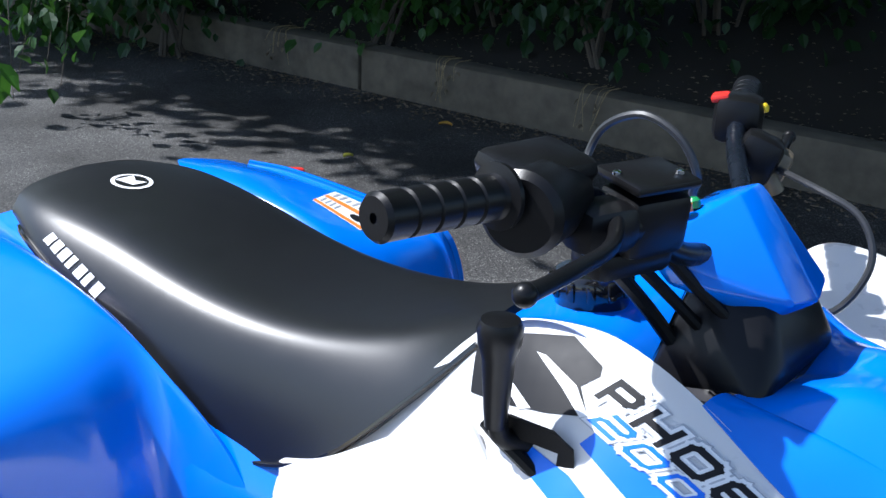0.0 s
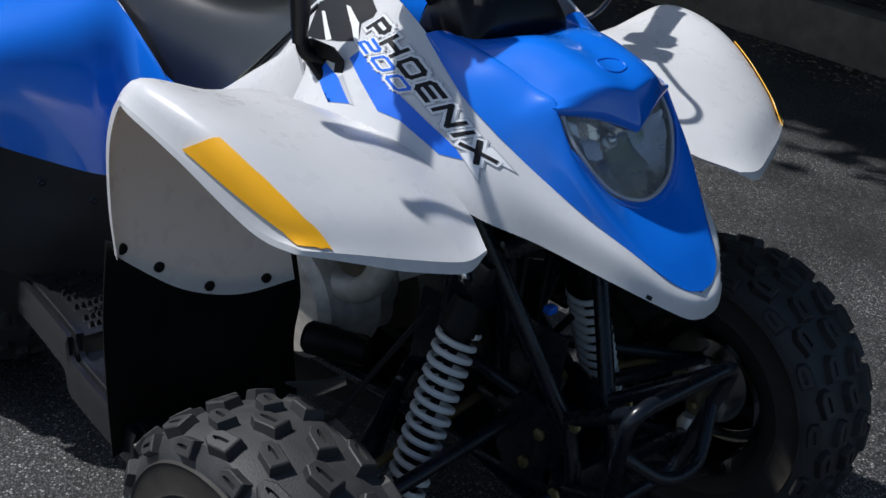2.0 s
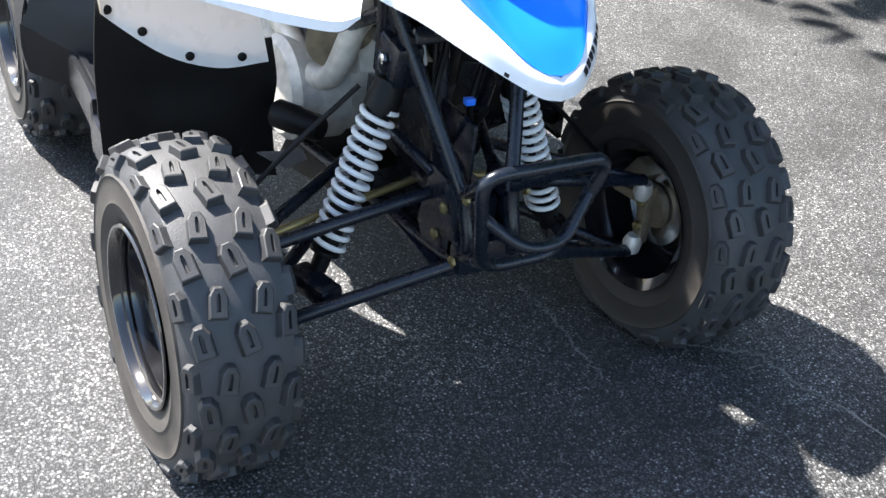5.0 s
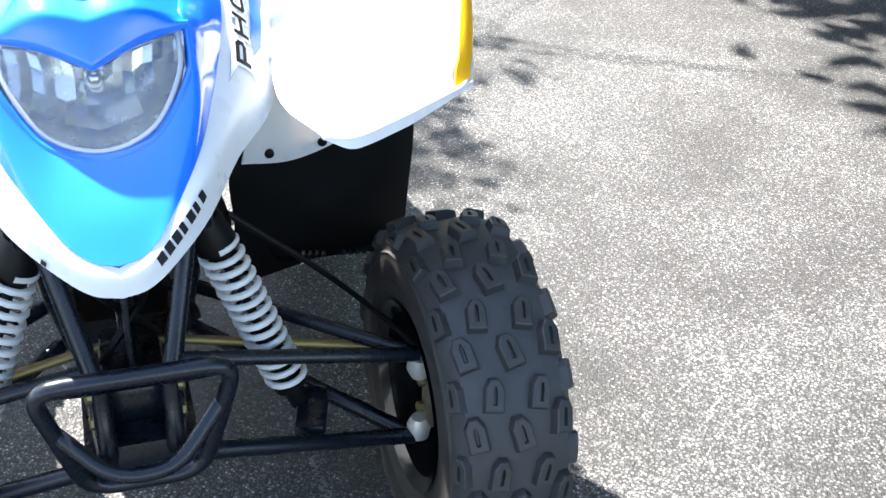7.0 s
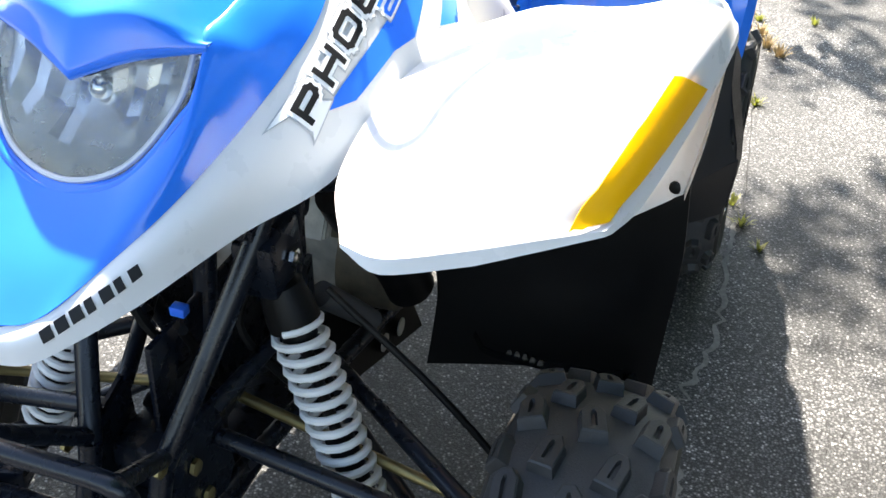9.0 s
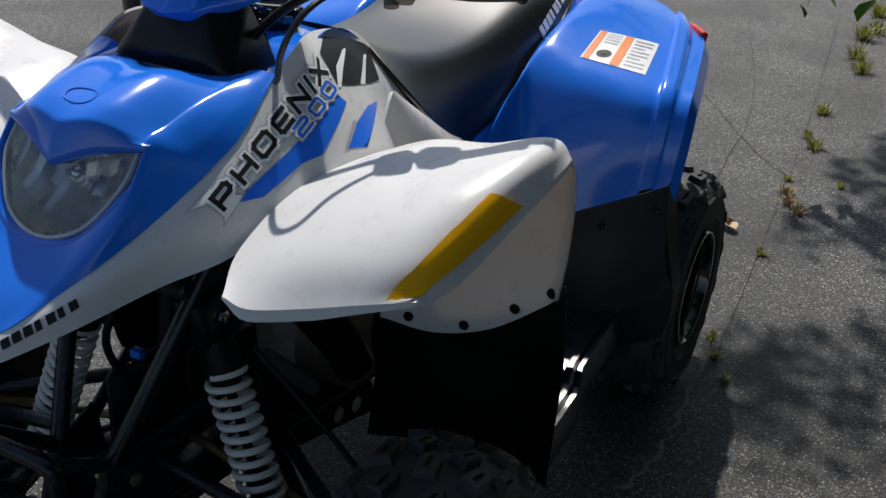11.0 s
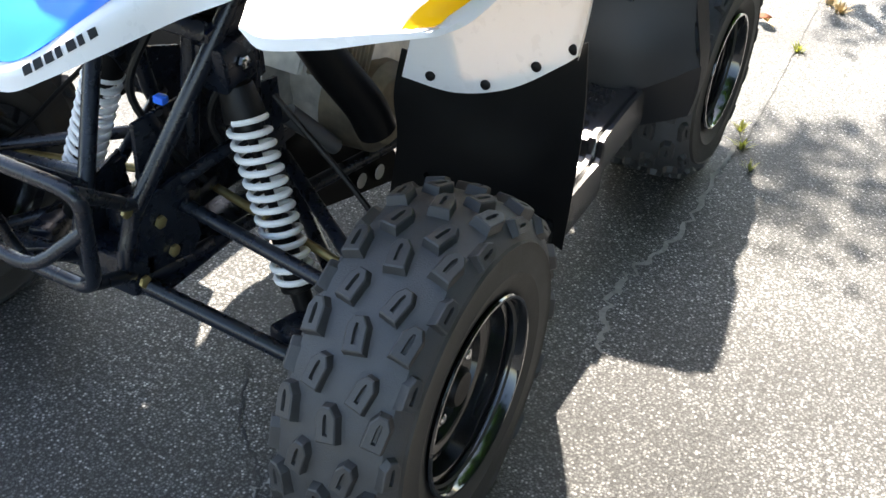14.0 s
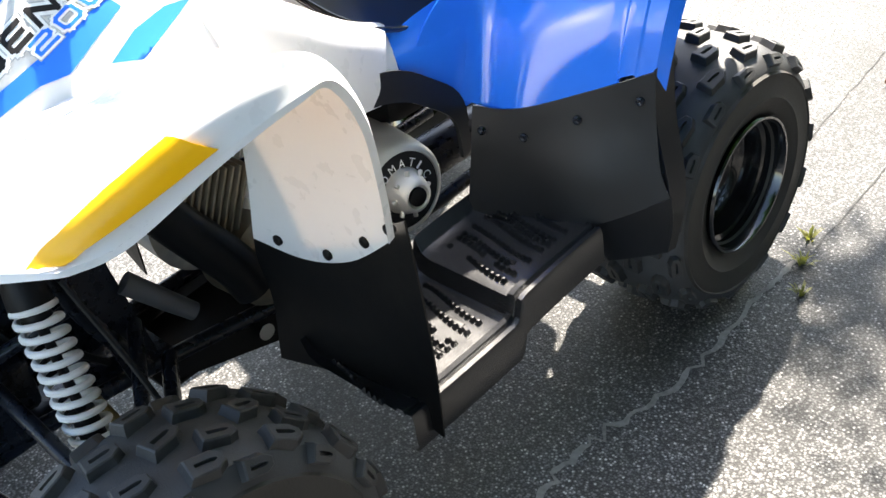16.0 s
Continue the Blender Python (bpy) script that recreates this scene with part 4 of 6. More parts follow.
# frame and bumper
frame_bm = bmesh.new()
for s in (1, -1):
    tube_into(frame_bm, [flip(p, s) for p in ((0.885, 0.043, 0.385), (0.782, 0.092, 0.572), (0.70, 0.122, 0.710))], 0.0125)
    tube_into(frame_bm, [flip(p, s) for p in ((0.885, 0.043, 0.395), (0.885, 0.045, 0.28), (0.55, 0.075, 0.255), (0.20, 0.11, 0.24), (-0.20, 0.11, 0.26))], 0.0125)
    tube_into(frame_bm, [flip(p, s) for p in ((0.70, 0.115, 0.66), (0.68, 0.10, 0.45), (0.60, 0.08, 0.27))], 0.0125)
    tube_into(frame_bm, [flip(p, s) for p in ((0.70, 0.105, 0.64), (0.40, 0.09, 0.50), (0.10, 0.10, 0.52), (-0.30, 0.11, 0.58))], 0.012)
    box_into(frame_bm, pose(0.84, 0.05 * s, 0.33, 0, 4, 0), (0.09, 0.010, 0.15), 0.004)
    box_into(frame_bm, pose(0.735, 0.10 * s, 0.575, 0, 10, 0), (0.07, 0.05, 0.075), 0.01)
box_into(frame_bm, pose(0.885, 0, 0.29, 0, 0, 0), (0.05, 0.11, 0.06), 0.008)
box_into(frame_bm, pose(0.70, 0, 0.60, 0, -20, 0), (0.16, 0.20, 0.03), 0.008)
for s in (1, -1):
    prism_into(frame_bm, [flip(p, s) for p in ((0.885, 0.050, 0.40), (0.80, 0.060, 0.415), (0.775, 0.062, 0.30), (0.80, 0.060, 0.262), (0.885, 0.050, 0.262))], (0, -0.005 * s, 0))
    prism_into(frame_bm, [flip(p, s) for p in ((0.775, 0.105, 0.625), (0.69, 0.120, 0.66), (0.665, 0.110, 0.53), (0.735, 0.098, 0.50), (0.765, 0.098, 0.555))], (0, -0.006 * s, 0))
    prism_into(frame_bm, [flip(p, s) for p in ((0.69, 0.110, 0.52), (0.62, 0.095, 0.50), (0.575, 0.080, 0.275), (0.63, 0.080, 0.265))], (0, -0.006 * s, 0))
    tube_into(frame_bm, [flip(p, s) for p in ((0.80, 0.055, 0.40), (0.66, 0.095, 0.44))], 0.010)
box_into(frame_bm, pose(0.80, 0, 0.325, 0, 0, 0), (0.12, 0.085, 0.09), 0.012)
box_into(frame_bm, pose(0.70, 0, 0.385, 0, 0, 0), (0.25, 0.008, 0.20), 0.002)
box_into(frame_bm, pose(0.72, 0, 0.262, 0, 2, 0), (0.34, 0.15, 0.006), 0.002)
part("frame", frame_bm, STEEL, quad, "black painted tubular steel frame")


def bent(pts, r, closed=False, k=5):
    """A line of straight bars with rounded bends of radius r."""
    pts = [Vector(p) for p in pts]
    n = len(pts)
    out = []
    for i, p in enumerate(pts):
        if not closed and i in (0, n - 1):
            out.append(p)
            continue
        a, b = (pts[i - 1] - p), (pts[(i + 1) % n] - p)
        d = min(r, a.length * 0.45, b.length * 0.45)
        a, b = p + a.normalized() * d, p + b.normalized() * d
        for j in range(k + 1):
            t = j / k
            out.append(a * (1 - t) ** 2 + p * 2 * t * (1 - t) + b * t * t)
    return out


loop = tube(bent([(1.028, -0.112, 0.518), (1.028, 0.112, 0.518), (0.990, 0.068, 0.332), (0.990, -0.068, 0.332)], 0.038, True), 0.0105, closed=True, steps=1)
bumper = part("bumper", loop, STEEL, quad, "black bent-tube front bumper")
part("cross_bar", tube(bent([(1.010, -0.092, 0.440), (1.050, -0.035, 0.395), (1.050, 0.035, 0.395), (1.012, 0.096, 0.455)], 0.03), 0.0095, steps=1), STEEL, bumper)
for s in (1, -1):
    part("stay", tube([flip(p, s) for p in ((0.990, 0.060, 0.340), (0.90, 0.045, 0.295))], 0.0105), STEEL, bumper)
    part("stay", tube([flip(p, s) for p in ((1.022, 0.092, 0.510), (0.885, 0.045, 0.400))], 0.0105), STEEL, bumper)


# leg guards: the white wings in front of the seat base
def leg_guard(s):
    rows = [
        [(0.47, 0.200, 0.700), (0.455, 0.205, 0.765), (0.415, 0.198, 0.812), (0.385, 0.190, 0.800)],
        [(0.43, 0.240, 0.640), (0.40, 0.232, 0.700), (0.345, 0.215, 0.745), (0.300, 0.196, 0.742)],
        [(0.35, 0.240, 0.585), (0.33, 0.236, 0.620), (0.265, 0.222, 0.675), (0.222, 0.198, 0.690)],
        [(0.20, 0.222, 0.555), (0.185, 0.220, 0.585), (0.165, 0.208, 0.630), (0.142, 0.186, 0.652)],
    ]
    return part("leg_guard", Sheet(rows, s).mesh(nu=18, nv=14, thick=0.006, inside=(0.3, 0, 0.5)), WHITE, quad, "white plastic leg guard beside the seat base")


both(leg_guard)


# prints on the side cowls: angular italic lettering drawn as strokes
GLYPHS = {
    "P": (0.92, (((0, 0), (0, 1), (0.85, 1), (1, 0.85), (1, 0.58), (0.85, 0.43), (0.1, 0.43)),)),
    "H": (0.95, (((0, 0), (0, 1)), ((1, 0), (1, 1)), ((0.1, 0.5), (0.9, 0.5)))),
    "O": (1.0, (((0.15, 0), (0, 0.15), (0, 0.85), (0.15, 1), (0.85, 1), (1, 0.85), (1, 0.15), (0.85, 0), (0.15, 0)),)),
    "E": (0.9, (((1, 1), (0.15, 1), (0, 0.85), (0, 0.15), (0.15, 0), (1, 0)), ((0.1, 0.5), (0.9, 0.5)))),
    "N": (1.0, (((0, 0), (0, 1), (1, 0), (1, 1)),)),
    "I": (0.0, (((0, 0), (0, 1)),)),
    "X": (1.05, (((0, 0), (1, 1)), ((0, 1), (1, 0)))),
    "2": (0.95, (((0, 1), (0.85, 1), (1, 0.85), (1, 0.63), (0.85, 0.5), (0.15, 0.5), (0, 0.37), (0, 0), (1, 0)),)),
    "0": (0.95, (((0.15, 0), (0, 0.15), (0, 0.85), (0.15, 1), (0.85, 1), (1, 0.85), (1, 0.15), (0.85, 0), (0.15, 0)),)),
}


def stroke_text(text, corners, skin, lift, pen, grow, gap=0.32, lean=0.30):
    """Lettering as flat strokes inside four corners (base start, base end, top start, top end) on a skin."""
    b0, b1, t0, t1 = corners
    long, high = ((b1 - b0).length + (t1 - t0).length) / 2, ((t0 - b0).length + (t1 - b1).length) / 2
    half = pen / 2
    out = skin.find_nearest((b0 + b1 + t0 + t1) / 4)[1]
    total = sum(GLYPHS[c][0] for c in text) + gap * (len(text) - 1)
    pens = len(text) * pen
    unit = (long - pens - lean * high) / total
    bm = bmesh.new()
    x, k = 0.0, 0
    for c in text:
        w, strokes = GLYPHS[c]
        for line in strokes:
            pts = [Vector((x + half + px * w * unit, half + py * (high - pen))) for px, py in line]
            for p, q in zip(pts, pts[1:]):
                d = (q - p).normalized()
                n = Vector((-d.y, d.x)) * (half + grow)
                p2, q2 = p - d * (half + grow) * 0.92, q + d * (half + grow) * 0.92
                steps = max(1, int((q2 - p2).length / 0.006))
                rows = []
                for i in range(steps + 1):
                    m = p2.lerp(q2, i / steps)
                    row = []
                    for f in (-1, 0, 1):
                        g = m + n * f
                        u, v = (g.x + lean * g.y) / long, g.y / high
                        o = b0.lerp(b1, u).lerp(t0.lerp(t1, u), v)
                        loc, nrm, _, _ = skin.ray_cast(o + out * 0.03, -out, 0.06)
                        if loc is None:
                            loc, nrm = skin.find_nearest(o)[:2]
                        row.append(bm.verts.new(loc + (nrm + out).normalized() * (lift + 0.00005 * (k % 5))))
                    rows.append(row)
                for r0, r1 in zip(rows, rows[1:]):
                    for j in (0, 1):
                        bm.faces.new((r0[j], r0[j + 1], r1[j + 1], r1[j]))
                k += 1
        x += w * unit + pen + gap * unit
    return bm


def cowl_prints(s):
    skin, base = SKIN[s], cowls[s]

    def patch(name, pts, mat, lift, label=""):
        bm = flat([flip(p, s) for p in pts], 6)
        mid = sum((v.co for v in bm.verts), Vector()) / len(bm.verts)
        out = skin.find_nearest(mid)[1]
        for v in bm.verts:
            loc, nrm, _, far = skin.ray_cast(v.co + out * 0.04, -out, 0.07)
            if loc is None:
                loc, nrm = skin.find_nearest(v.co)[:2]
            v.co = loc + (nrm + out).normalized() * lift
        return part(name, bm, mat, base, label)

    patch("black_patch", ((0.376, 0.132, 0.862), (0.416, 0.125, 0.880), (0.484, 0.124, 0.898), (0.530, 0.148, 0.890), (0.532, 0.155, 0.883), (0.517, 0.163, 0.871), (0.537, 0.182, 0.854), (0.493, 0.182, 0.842), (0.440, 0.176, 0.830), (0.392, 0.165, 0.822)), INK, 0.0008, "glossy black printed patch")
    patch("blue_stripe", ((0.540, 0.197, 0.834), (0.550, 0.189, 0.846), (0.605, 0.194, 0.832), (0.655, 0.197, 0.815), (0.702, 0.192, 0.797), (0.740, 0.187, 0.783), (0.770, 0.183, 0.769), (0.736, 0.200, 0.769), (0.669, 0.212, 0.793), (0.635, 0.220, 0.795), (0.591, 0.212, 0.815)), BLUEINK, 0.0008, "blue printed stripe")
    patch("blue_stripe", ((0.445, 0.189, 0.806), (0.490, 0.196, 0.812), (0.543, 0.215, 0.810), (0.590, 0.230, 0.791), (0.553, 0.238, 0.783)), BLUEINK, 0.0008, "blue printed stripe")
    patch("grey_stripe", ((0.543, 0.215, 0.810), (0.548, 0.212, 0.815), (0.597, 0.230, 0.792), (0.590, 0.230, 0.791)), SILVER, 0.0011)
    patch("white_slash", ((0.454, 0.142, 0.878), (0.466, 0.144, 0.879), (0.513, 0.163, 0.870), (0.540, 0.183, 0.852), (0.532, 0.184, 0.850), (0.500, 0.165, 0.863)), WHITEINK, 0.0011)
    patch("white_slash", ((0.398, 0.142, 0.855), (0.408, 0.143, 0.857), (0.475, 0.179, 0.839), (0.462, 0.179, 0.833)), WHITEINK, 0.0011)
    word = [Vector(p) for p in ((0.534, 0.168, 0.869), (0.788, 0.1795, 0.763), (0.546, 0.153, 0.890), (0.802, 0.160, 0.7735))]
    number = [Vector(p) for p in ((0.538, 0.183, 0.852), (0.651, 0.198, 0.816), (0.558, 0.172, 0.864), (0.664, 0.187, 0.826))]
    if s > 0:
        word = [word[1], word[0], word[3], word[2]]
        number = [number[1], number[0], number[3], number[2]]
    word, number = [flip(p, s) for p in word], [flip(p, s) for p in number]
    for tip in (((0.755, 0.187, 0.777), (0.792, 0.177, 0.743), (0.781, 0.170, 0.775), (0.770, 0.176, 0.782)), ((0.768, 0.172, 0.784), (0.779, 0.169, 0.775), (0.828, 0.152, 0.770), (0.786, 0.160, 0.792))):
        mid = sum((Vector(p) for p in tip), Vector()) / 4
        patch("print_tail", tip, SILVER, 0.0012)
        patch("print_tail", [Vector(p).lerp(mid, 0.16) for p in tip], WHITEINK, 0.0016)
    for text, box, ink, pen in (("PHOENIX", word, INK, 0.0064), ("200", number, BLUEINK, 0.0046)):
        low = 0.0005 if text == "200" else 0.0
        big = 1.0 if text != "200" else 0.8
        part("print_edge", stroke_text(text, box, skin, 0.0014 + low, pen, 0.0052 * big), SILVER, base)
        part("print_border", stroke_text(text, box, skin, 0.0019 + low, pen, 0.0037 * big), WHITEINK, base)
        part("lettering", stroke_text(text, box, skin, 0.0026 + low, pen, 0.0), ink, base, "black italic lettering" if ink is INK else "blue italic numerals")


for s in (1, -1):
    cowl_prints(s)


def bars(a, b, up, n, height, skin, mat, base, lift, name="word_mark"):
    """A word mark as plain slanted blocks along a line."""
    m = axes(a, Vector(b) - Vector(a), up)
    w = (Vector(b) - Vector(a)).length / n
    for k in range(n):
        x = k * w
        wide = w * (0.78 if k not in (3, 5) else 0.55)
        bm = flat([m @ Vector((x + dx + dy * 0.2, dy, 0)) for dx, dy in ((0, 0), (wide, 0), (wide, height), (0, height))], 2)
        part(name, lay(bm, skin, lift), mat, base)


bars((1.018, 0.043, 0.6485), (0.954, 0.106, 0.6925), (0.2, -0.4, 0.8), 7, 0.0125, SKIN[1], INK, cowls[1], 0.0016)
bars((0.985, -0.090, 0.650), (0.975, -0.098, 0.655), (0.2, 0.4, 0.8), 2, 0.006, SKIN[-1], INK, cowls[-1], 0.0016, "worn_print")
bars((1.000, -0.075, 0.652), (0.994, -0.082, 0.656), (0.2, 0.4, 0.8), 1, 0.005, SKIN[-1], INK, cowls[-1], 0.0016, "worn_print")
bars((-0.335, -0.178, 0.800), (-0.200, -0.182, 0.748), (0.1, 0.3, 1), 7, 0.021, SEATSKIN, WHITEINK, seat, 0.0016)
bars((-0.200, 0.182, 0.748), (-0.335, 0.178, 0.800), (0.1, -0.3, 1), 7, 0.021, SEATSKIN, WHITEINK, seat, 0.0016)
# round badge on the seat top
oval = [(-0.356 + 0.034 * math.cos(a), 0.030 * math.sin(a)) for a in [k * math.pi / 16 for k in range(32)]]
for name, k, mat, lift in (("seat_badge", 1.0, WHITEINK, 0.0012), ("seat_badge", 0.80, VINYL, 0.0018)):
    part(name, lay(flat([(-0.356 + (x + 0.356) * k, y * k, 0.86) for x, y in oval], 2), SEATSKIN, lift), mat, seat, "white oval badge printed on the seat" if k == 1 else "")
part("seat_badge", lay(flat([(-0.375, -0.016, 0.86), (-0.340, -0.010, 0.86), (-0.336, 0.014, 0.86), (-0.352, 0.004, 0.86), (-0.372, 0.016, 0.86)], 2), SEATSKIN, 0.0024), WHITEINK, seat)


# warning labels on the rear fenders, tail lamps
def fender_label(s):
    c = [Vector((-0.252, 0.279, 0.775)), Vector((-0.299, 0.382, 0.75)), Vector((-0.172, 0.397, 0.72)), Vector((-0.149, 0.278, 0.742))]

    def quadrant(u0, v0, u1, v1, mat, lift, name, label=""):
        pts = [c[0].lerp(c[1], v).lerp(c[3].lerp(c[2], v), u) for u, v in ((u0, v0), (u0, v1), (u1, v1), (u1, v0))]
        return part(name, lay(flat([flip(p, s) for p in pts], 4), RSKIN[s], lift), mat, rears[s], label)

    quadrant(0, 0, 1, 1, WHITEINK, 0.0012, "warning_label", "white and orange warning label")
    quadrant(0, 0.02, 0.98, 0.12, ORANGE, 0.0020, "label_bar")
    quadrant(0.02, 0.44, 0.98, 0.58, ORANGE, 0.0020, "label_bar")
    for k in range(8):
        quadrant(0.08 + k * 0.11, 0.63, 0.12 + k * 0.11, 0.93 - 0.1 * (k % 3 == 2), SILVER, 0.0020, "label_line")
    for k in range(4):
        quadrant(0.06 + k * 0.09, 0.16, 0.09 + k * 0.09, 0.40, SILVER, 0.0020, "label_line")
    ctr = c[0].lerp(c[1], 0.28).lerp(c[3].lerp(c[2], 0.28), 0.72)
    ux, uy = (c[3] - c[0]).normalized(), (c[1] - c[0]).normalized()
    for r0, mat, lift in ((0.014, INK, 0.0020), (0.0105, WHITEINK, 0.0011), (0.005, INK, 0.0030)):
        pts = [ctr + ux * r0 * math.cos(a) + uy * r0 * math.sin(a) for a in [k * math.pi / 10 for k in range(20)]]
        part("label_sign", lay(flat([flip(p, s) for p in pts], 1), RSKIN[s], lift), mat, rears[s])
    bm = bmesh.new()
    box_into(bm, pose(-0.452, 0.412 * s, 0.727, 0, -12, -52 * s), (0.02, 0.07, 0.05), 0.008)
    part("tail_lamp", bm, RED, quad, "red plastic tail lamp lens")


fender_label(1)
bm = bmesh.new()
box_into(bm, pose(-0.452, -0.412, 0.727, 0, -12, 52), (0.02, 0.07, 0.05), 0.008)
part("tail_lamp", bm, RED, quad, "red plastic tail lamp lens")


# footwells
def footwell(s):
    f = lambda pts: [flip(p, s) for p in pts]
    prof = [(0.000, 0.312), (0.05, 0.311), (0.12, 0.308), (0.185, 0.303), (0.197, 0.300), (0.206, 0.272), (0.216, 0.266), (0.27, 0.264), (0.35, 0.262), (0.44, 0.262)]
    cross = [(0.245, 0.030), (0.258, 0.006), (0.275, 0.0), (0.36, 0.0), (0.424, 0.0), (0.428, 0.007), (0.438, 0.008), (0.442, 0.001), (0.446, 0.006), (0.454, 0.006), (0.458, -0.004), (0.460, -0.055), (0.452, -0.058)]
    bm = bmesh.new()
    g = []
    for i, (x, z) in enumerate(prof):
        spread = 0.012 * i / 9
        g.append([bm.verts.new(flip((x, y + (spread if y > 0.3 else 0), z + h), s)) for y, h in cross])
    for i in range(len(g) - 1):
        for j in range(len(cross) - 1):
            bm.faces.new((g[i][j], g[i][j + 1], g[i + 1][j + 1], g[i + 1][j]))
    ob = part("footrest", bm, FOOT, quad, "black moulded plastic footrest with a toothed tread")
    bm = bmesh.new()
    rnd = random.Random(7)
    for row in range(20):
        x = 0.022 + row * 0.0212
        if 0.175 < x < 0.225:
            continue
        z = np.interp(x, [p[0] for p in prof], [p[1] for p in prof])
        y, wave = 0.282, 0.006 * math.sin(row * 1.7)
        while y < 0.412:
            if (int(y * 41) + row * 2) % 13:
                xx = x + wave + 0.010 * math.sin((y - 0.34) * 25)
                q = 0.0046
                lo = [bm.verts.new(flip((xx + a * q, y + b * q, z - 0.001), s)) for a, b in ((-1, -1), (1, -1), (1, 1), (-1, 1))]
                hi = [bm.verts.new(flip((xx + a * q * 0.45, y + b * q * 0.45, z + 0.0075), s)) for a, b in ((-1, -1), (1, -1), (1, 1), (-1, 1))]
                for k in range(4):
                    bm.faces.new((lo[k], lo[(k + 1) % 4], hi[(k + 1) % 4], hi[k]))
                bm.faces.new(hi)
            y += 0.0115
    tagged(part("tread_teeth", bm, FOOT, ob), kind="stuff")
    for x, y, w in ((0.06, 0.31, 0.05), (0.07, 0.385, 0.03), (0.125, 0.30, 0.035), (0.135, 0.375, 0.04), (0.25, 0.30, 0.04), (0.255, 0.375, 0.035), (0.31, 0.33, 0.045), (0.31, 0.40, 0.02), (0.375, 0.30, 0.03), (0.375, 0.37, 0.045)):
        bm = bmesh.new()
        z = np.interp(x, [p[0] for p in prof], [p[1] for p in prof])
        box_into(bm, pose(x, y * s, z), (0.009, w, 0.003), 0.001)
        part("drain_slot", bm, FLAP, ob)
    rows = [
        [(0.030, 0.235, 0.480), (0.008, 0.305, 0.484), (-0.042, 0.40, 0.516), (-0.084, 0.494, 0.556)],
        [(0.045, 0.242, 0.44), (0.015, 0.312, 0.44), (-0.032, 0.408, 0.458), (-0.081, 0.499, 0.48)],
        [(0.060, 0.246, 0.38), (0.025, 0.322, 0.38), (-0.012, 0.42, 0.385), (-0.074, 0.512, 0.40)],
        [(0.080, 0.250, 0.305), (0.035, 0.33, 0.305), (0.000, 0.42, 0.305), (-0.075, 0.530, 0.355)],
    ]
    bm = Sheet(rows, s).mesh(nu=16, nv=16, thick=0.004, inside=(-0.3, 0.35 * s, 0.35))
    gskin = outer_skin(Sheet(rows, s), 16, 16, (-0.3, 0.35 * s, 0.35))
    gd = part("heel_guard", bm, BLACK, quad, "black textured plastic heel guard below the blue fender")
    wing = [
        [(-0.002, 0.418, 0.318), (-0.040, 0.478, 0.335), (-0.075, 0.532, 0.358)],
        [(-0.030, 0.422, 0.265), (-0.052, 0.475, 0.285), (-0.080, 0.532, 0.305)],
        [(-0.052, 0.427, 0.212), (-0.066, 0.475, 0.230), (-0.082, 0.522, 0.250)],
    ]
    part("guard_wing", Sheet(wing, s).mesh(nu=8, nv=8, thick=0.005), BLACK, gd)
    back = [
        [(-0.084, 0.494, 0.556), (-0.125, 0.500, 0.60)],
        [(-0.081, 0.499, 0.48), (-0.12, 0.506, 0.49)],
        [(-0.075, 0.530, 0.355), (-0.11, 0.535, 0.36)],
        [(-0.082, 0.522, 0.250), (-0.10, 0.525, 0.25)],
    ]
    part("guard_edge", Sheet(back, s).mesh(nu=10, nv=4, thick=0.003), BLACK, gd)
    for p in ((-0.003, 0.241, 0.432), (-0.017, 0.308, 0.434), (-0.038, 0.390, 0.472), (-0.072, 0.477, 0.51)):
        loc, nrm, _, _ = gskin.find_nearest(flip(p, s))
        if nrm.x < 0:
            nrm = -nrm
        bm = bmesh.new()
        spin_into(bm, [(-0.002, 0.007), (0.002, 0.007), (0.004, 0.0045), (0.002, 0.0015), (0.002, 0)], axes(loc + nrm * 0.003, nrm.cross(Vector((0, 0, 1))), nrm), 14)
        part("guard_screw", bm, STEEL, gd)
    return ob


both(footwell)

# engine and underside
eng = bmesh.new()
box_into(eng, pose(0.24, 0.0, 0.36), (0.30, 0.22, 0.20), 0.03)
spin_into(eng, [(-0.15, 0.0), (-0.15, 0.08), (-0.13, 0.095), (0.10, 0.10), (0.105, 0)], pose(0.30, 0, 0.36), 36)
engine = part("engine", eng, ENGINE, quad, "cast aluminium single-cylinder engine")
for k in range(13):
    bm = bmesh.new()
    box_into(bm, pose(0.375 + k * 0.011, 0, 0.455 + k * 0.005, 0, -25, 0), (0.0035, 0.135, 0.125), 0.0012)
    part("cooling_fin", bm, ENGINE, engine)
bm = bmesh.new()
box_into(bm, pose(0.44, 0, 0.485, 0, -25, 0), (0.15, 0.095, 0.09), 0.01)
part("cylinder", bm, FLAP, engine)
part("exhaust_header", tube([(0.50, -0.03, 0.585), (0.535, -0.085, 0.54), (0.515, -0.11, 0.455), (0.44, -0.115, 0.425), (0.36, -0.12, 0.46), (0.20, -0.14, 0.50)], 0.022, seg=16), ENGINE, engine, "dull metal exhaust header pipe")
part("intake_shroud", tube([(0.40, -0.05, 0.60), (0.47, -0.09, 0.60), (0.52, -0.10, 0.56), (0.53, -0.06, 0.52)], 0.022, seg=16), CAST, engine)
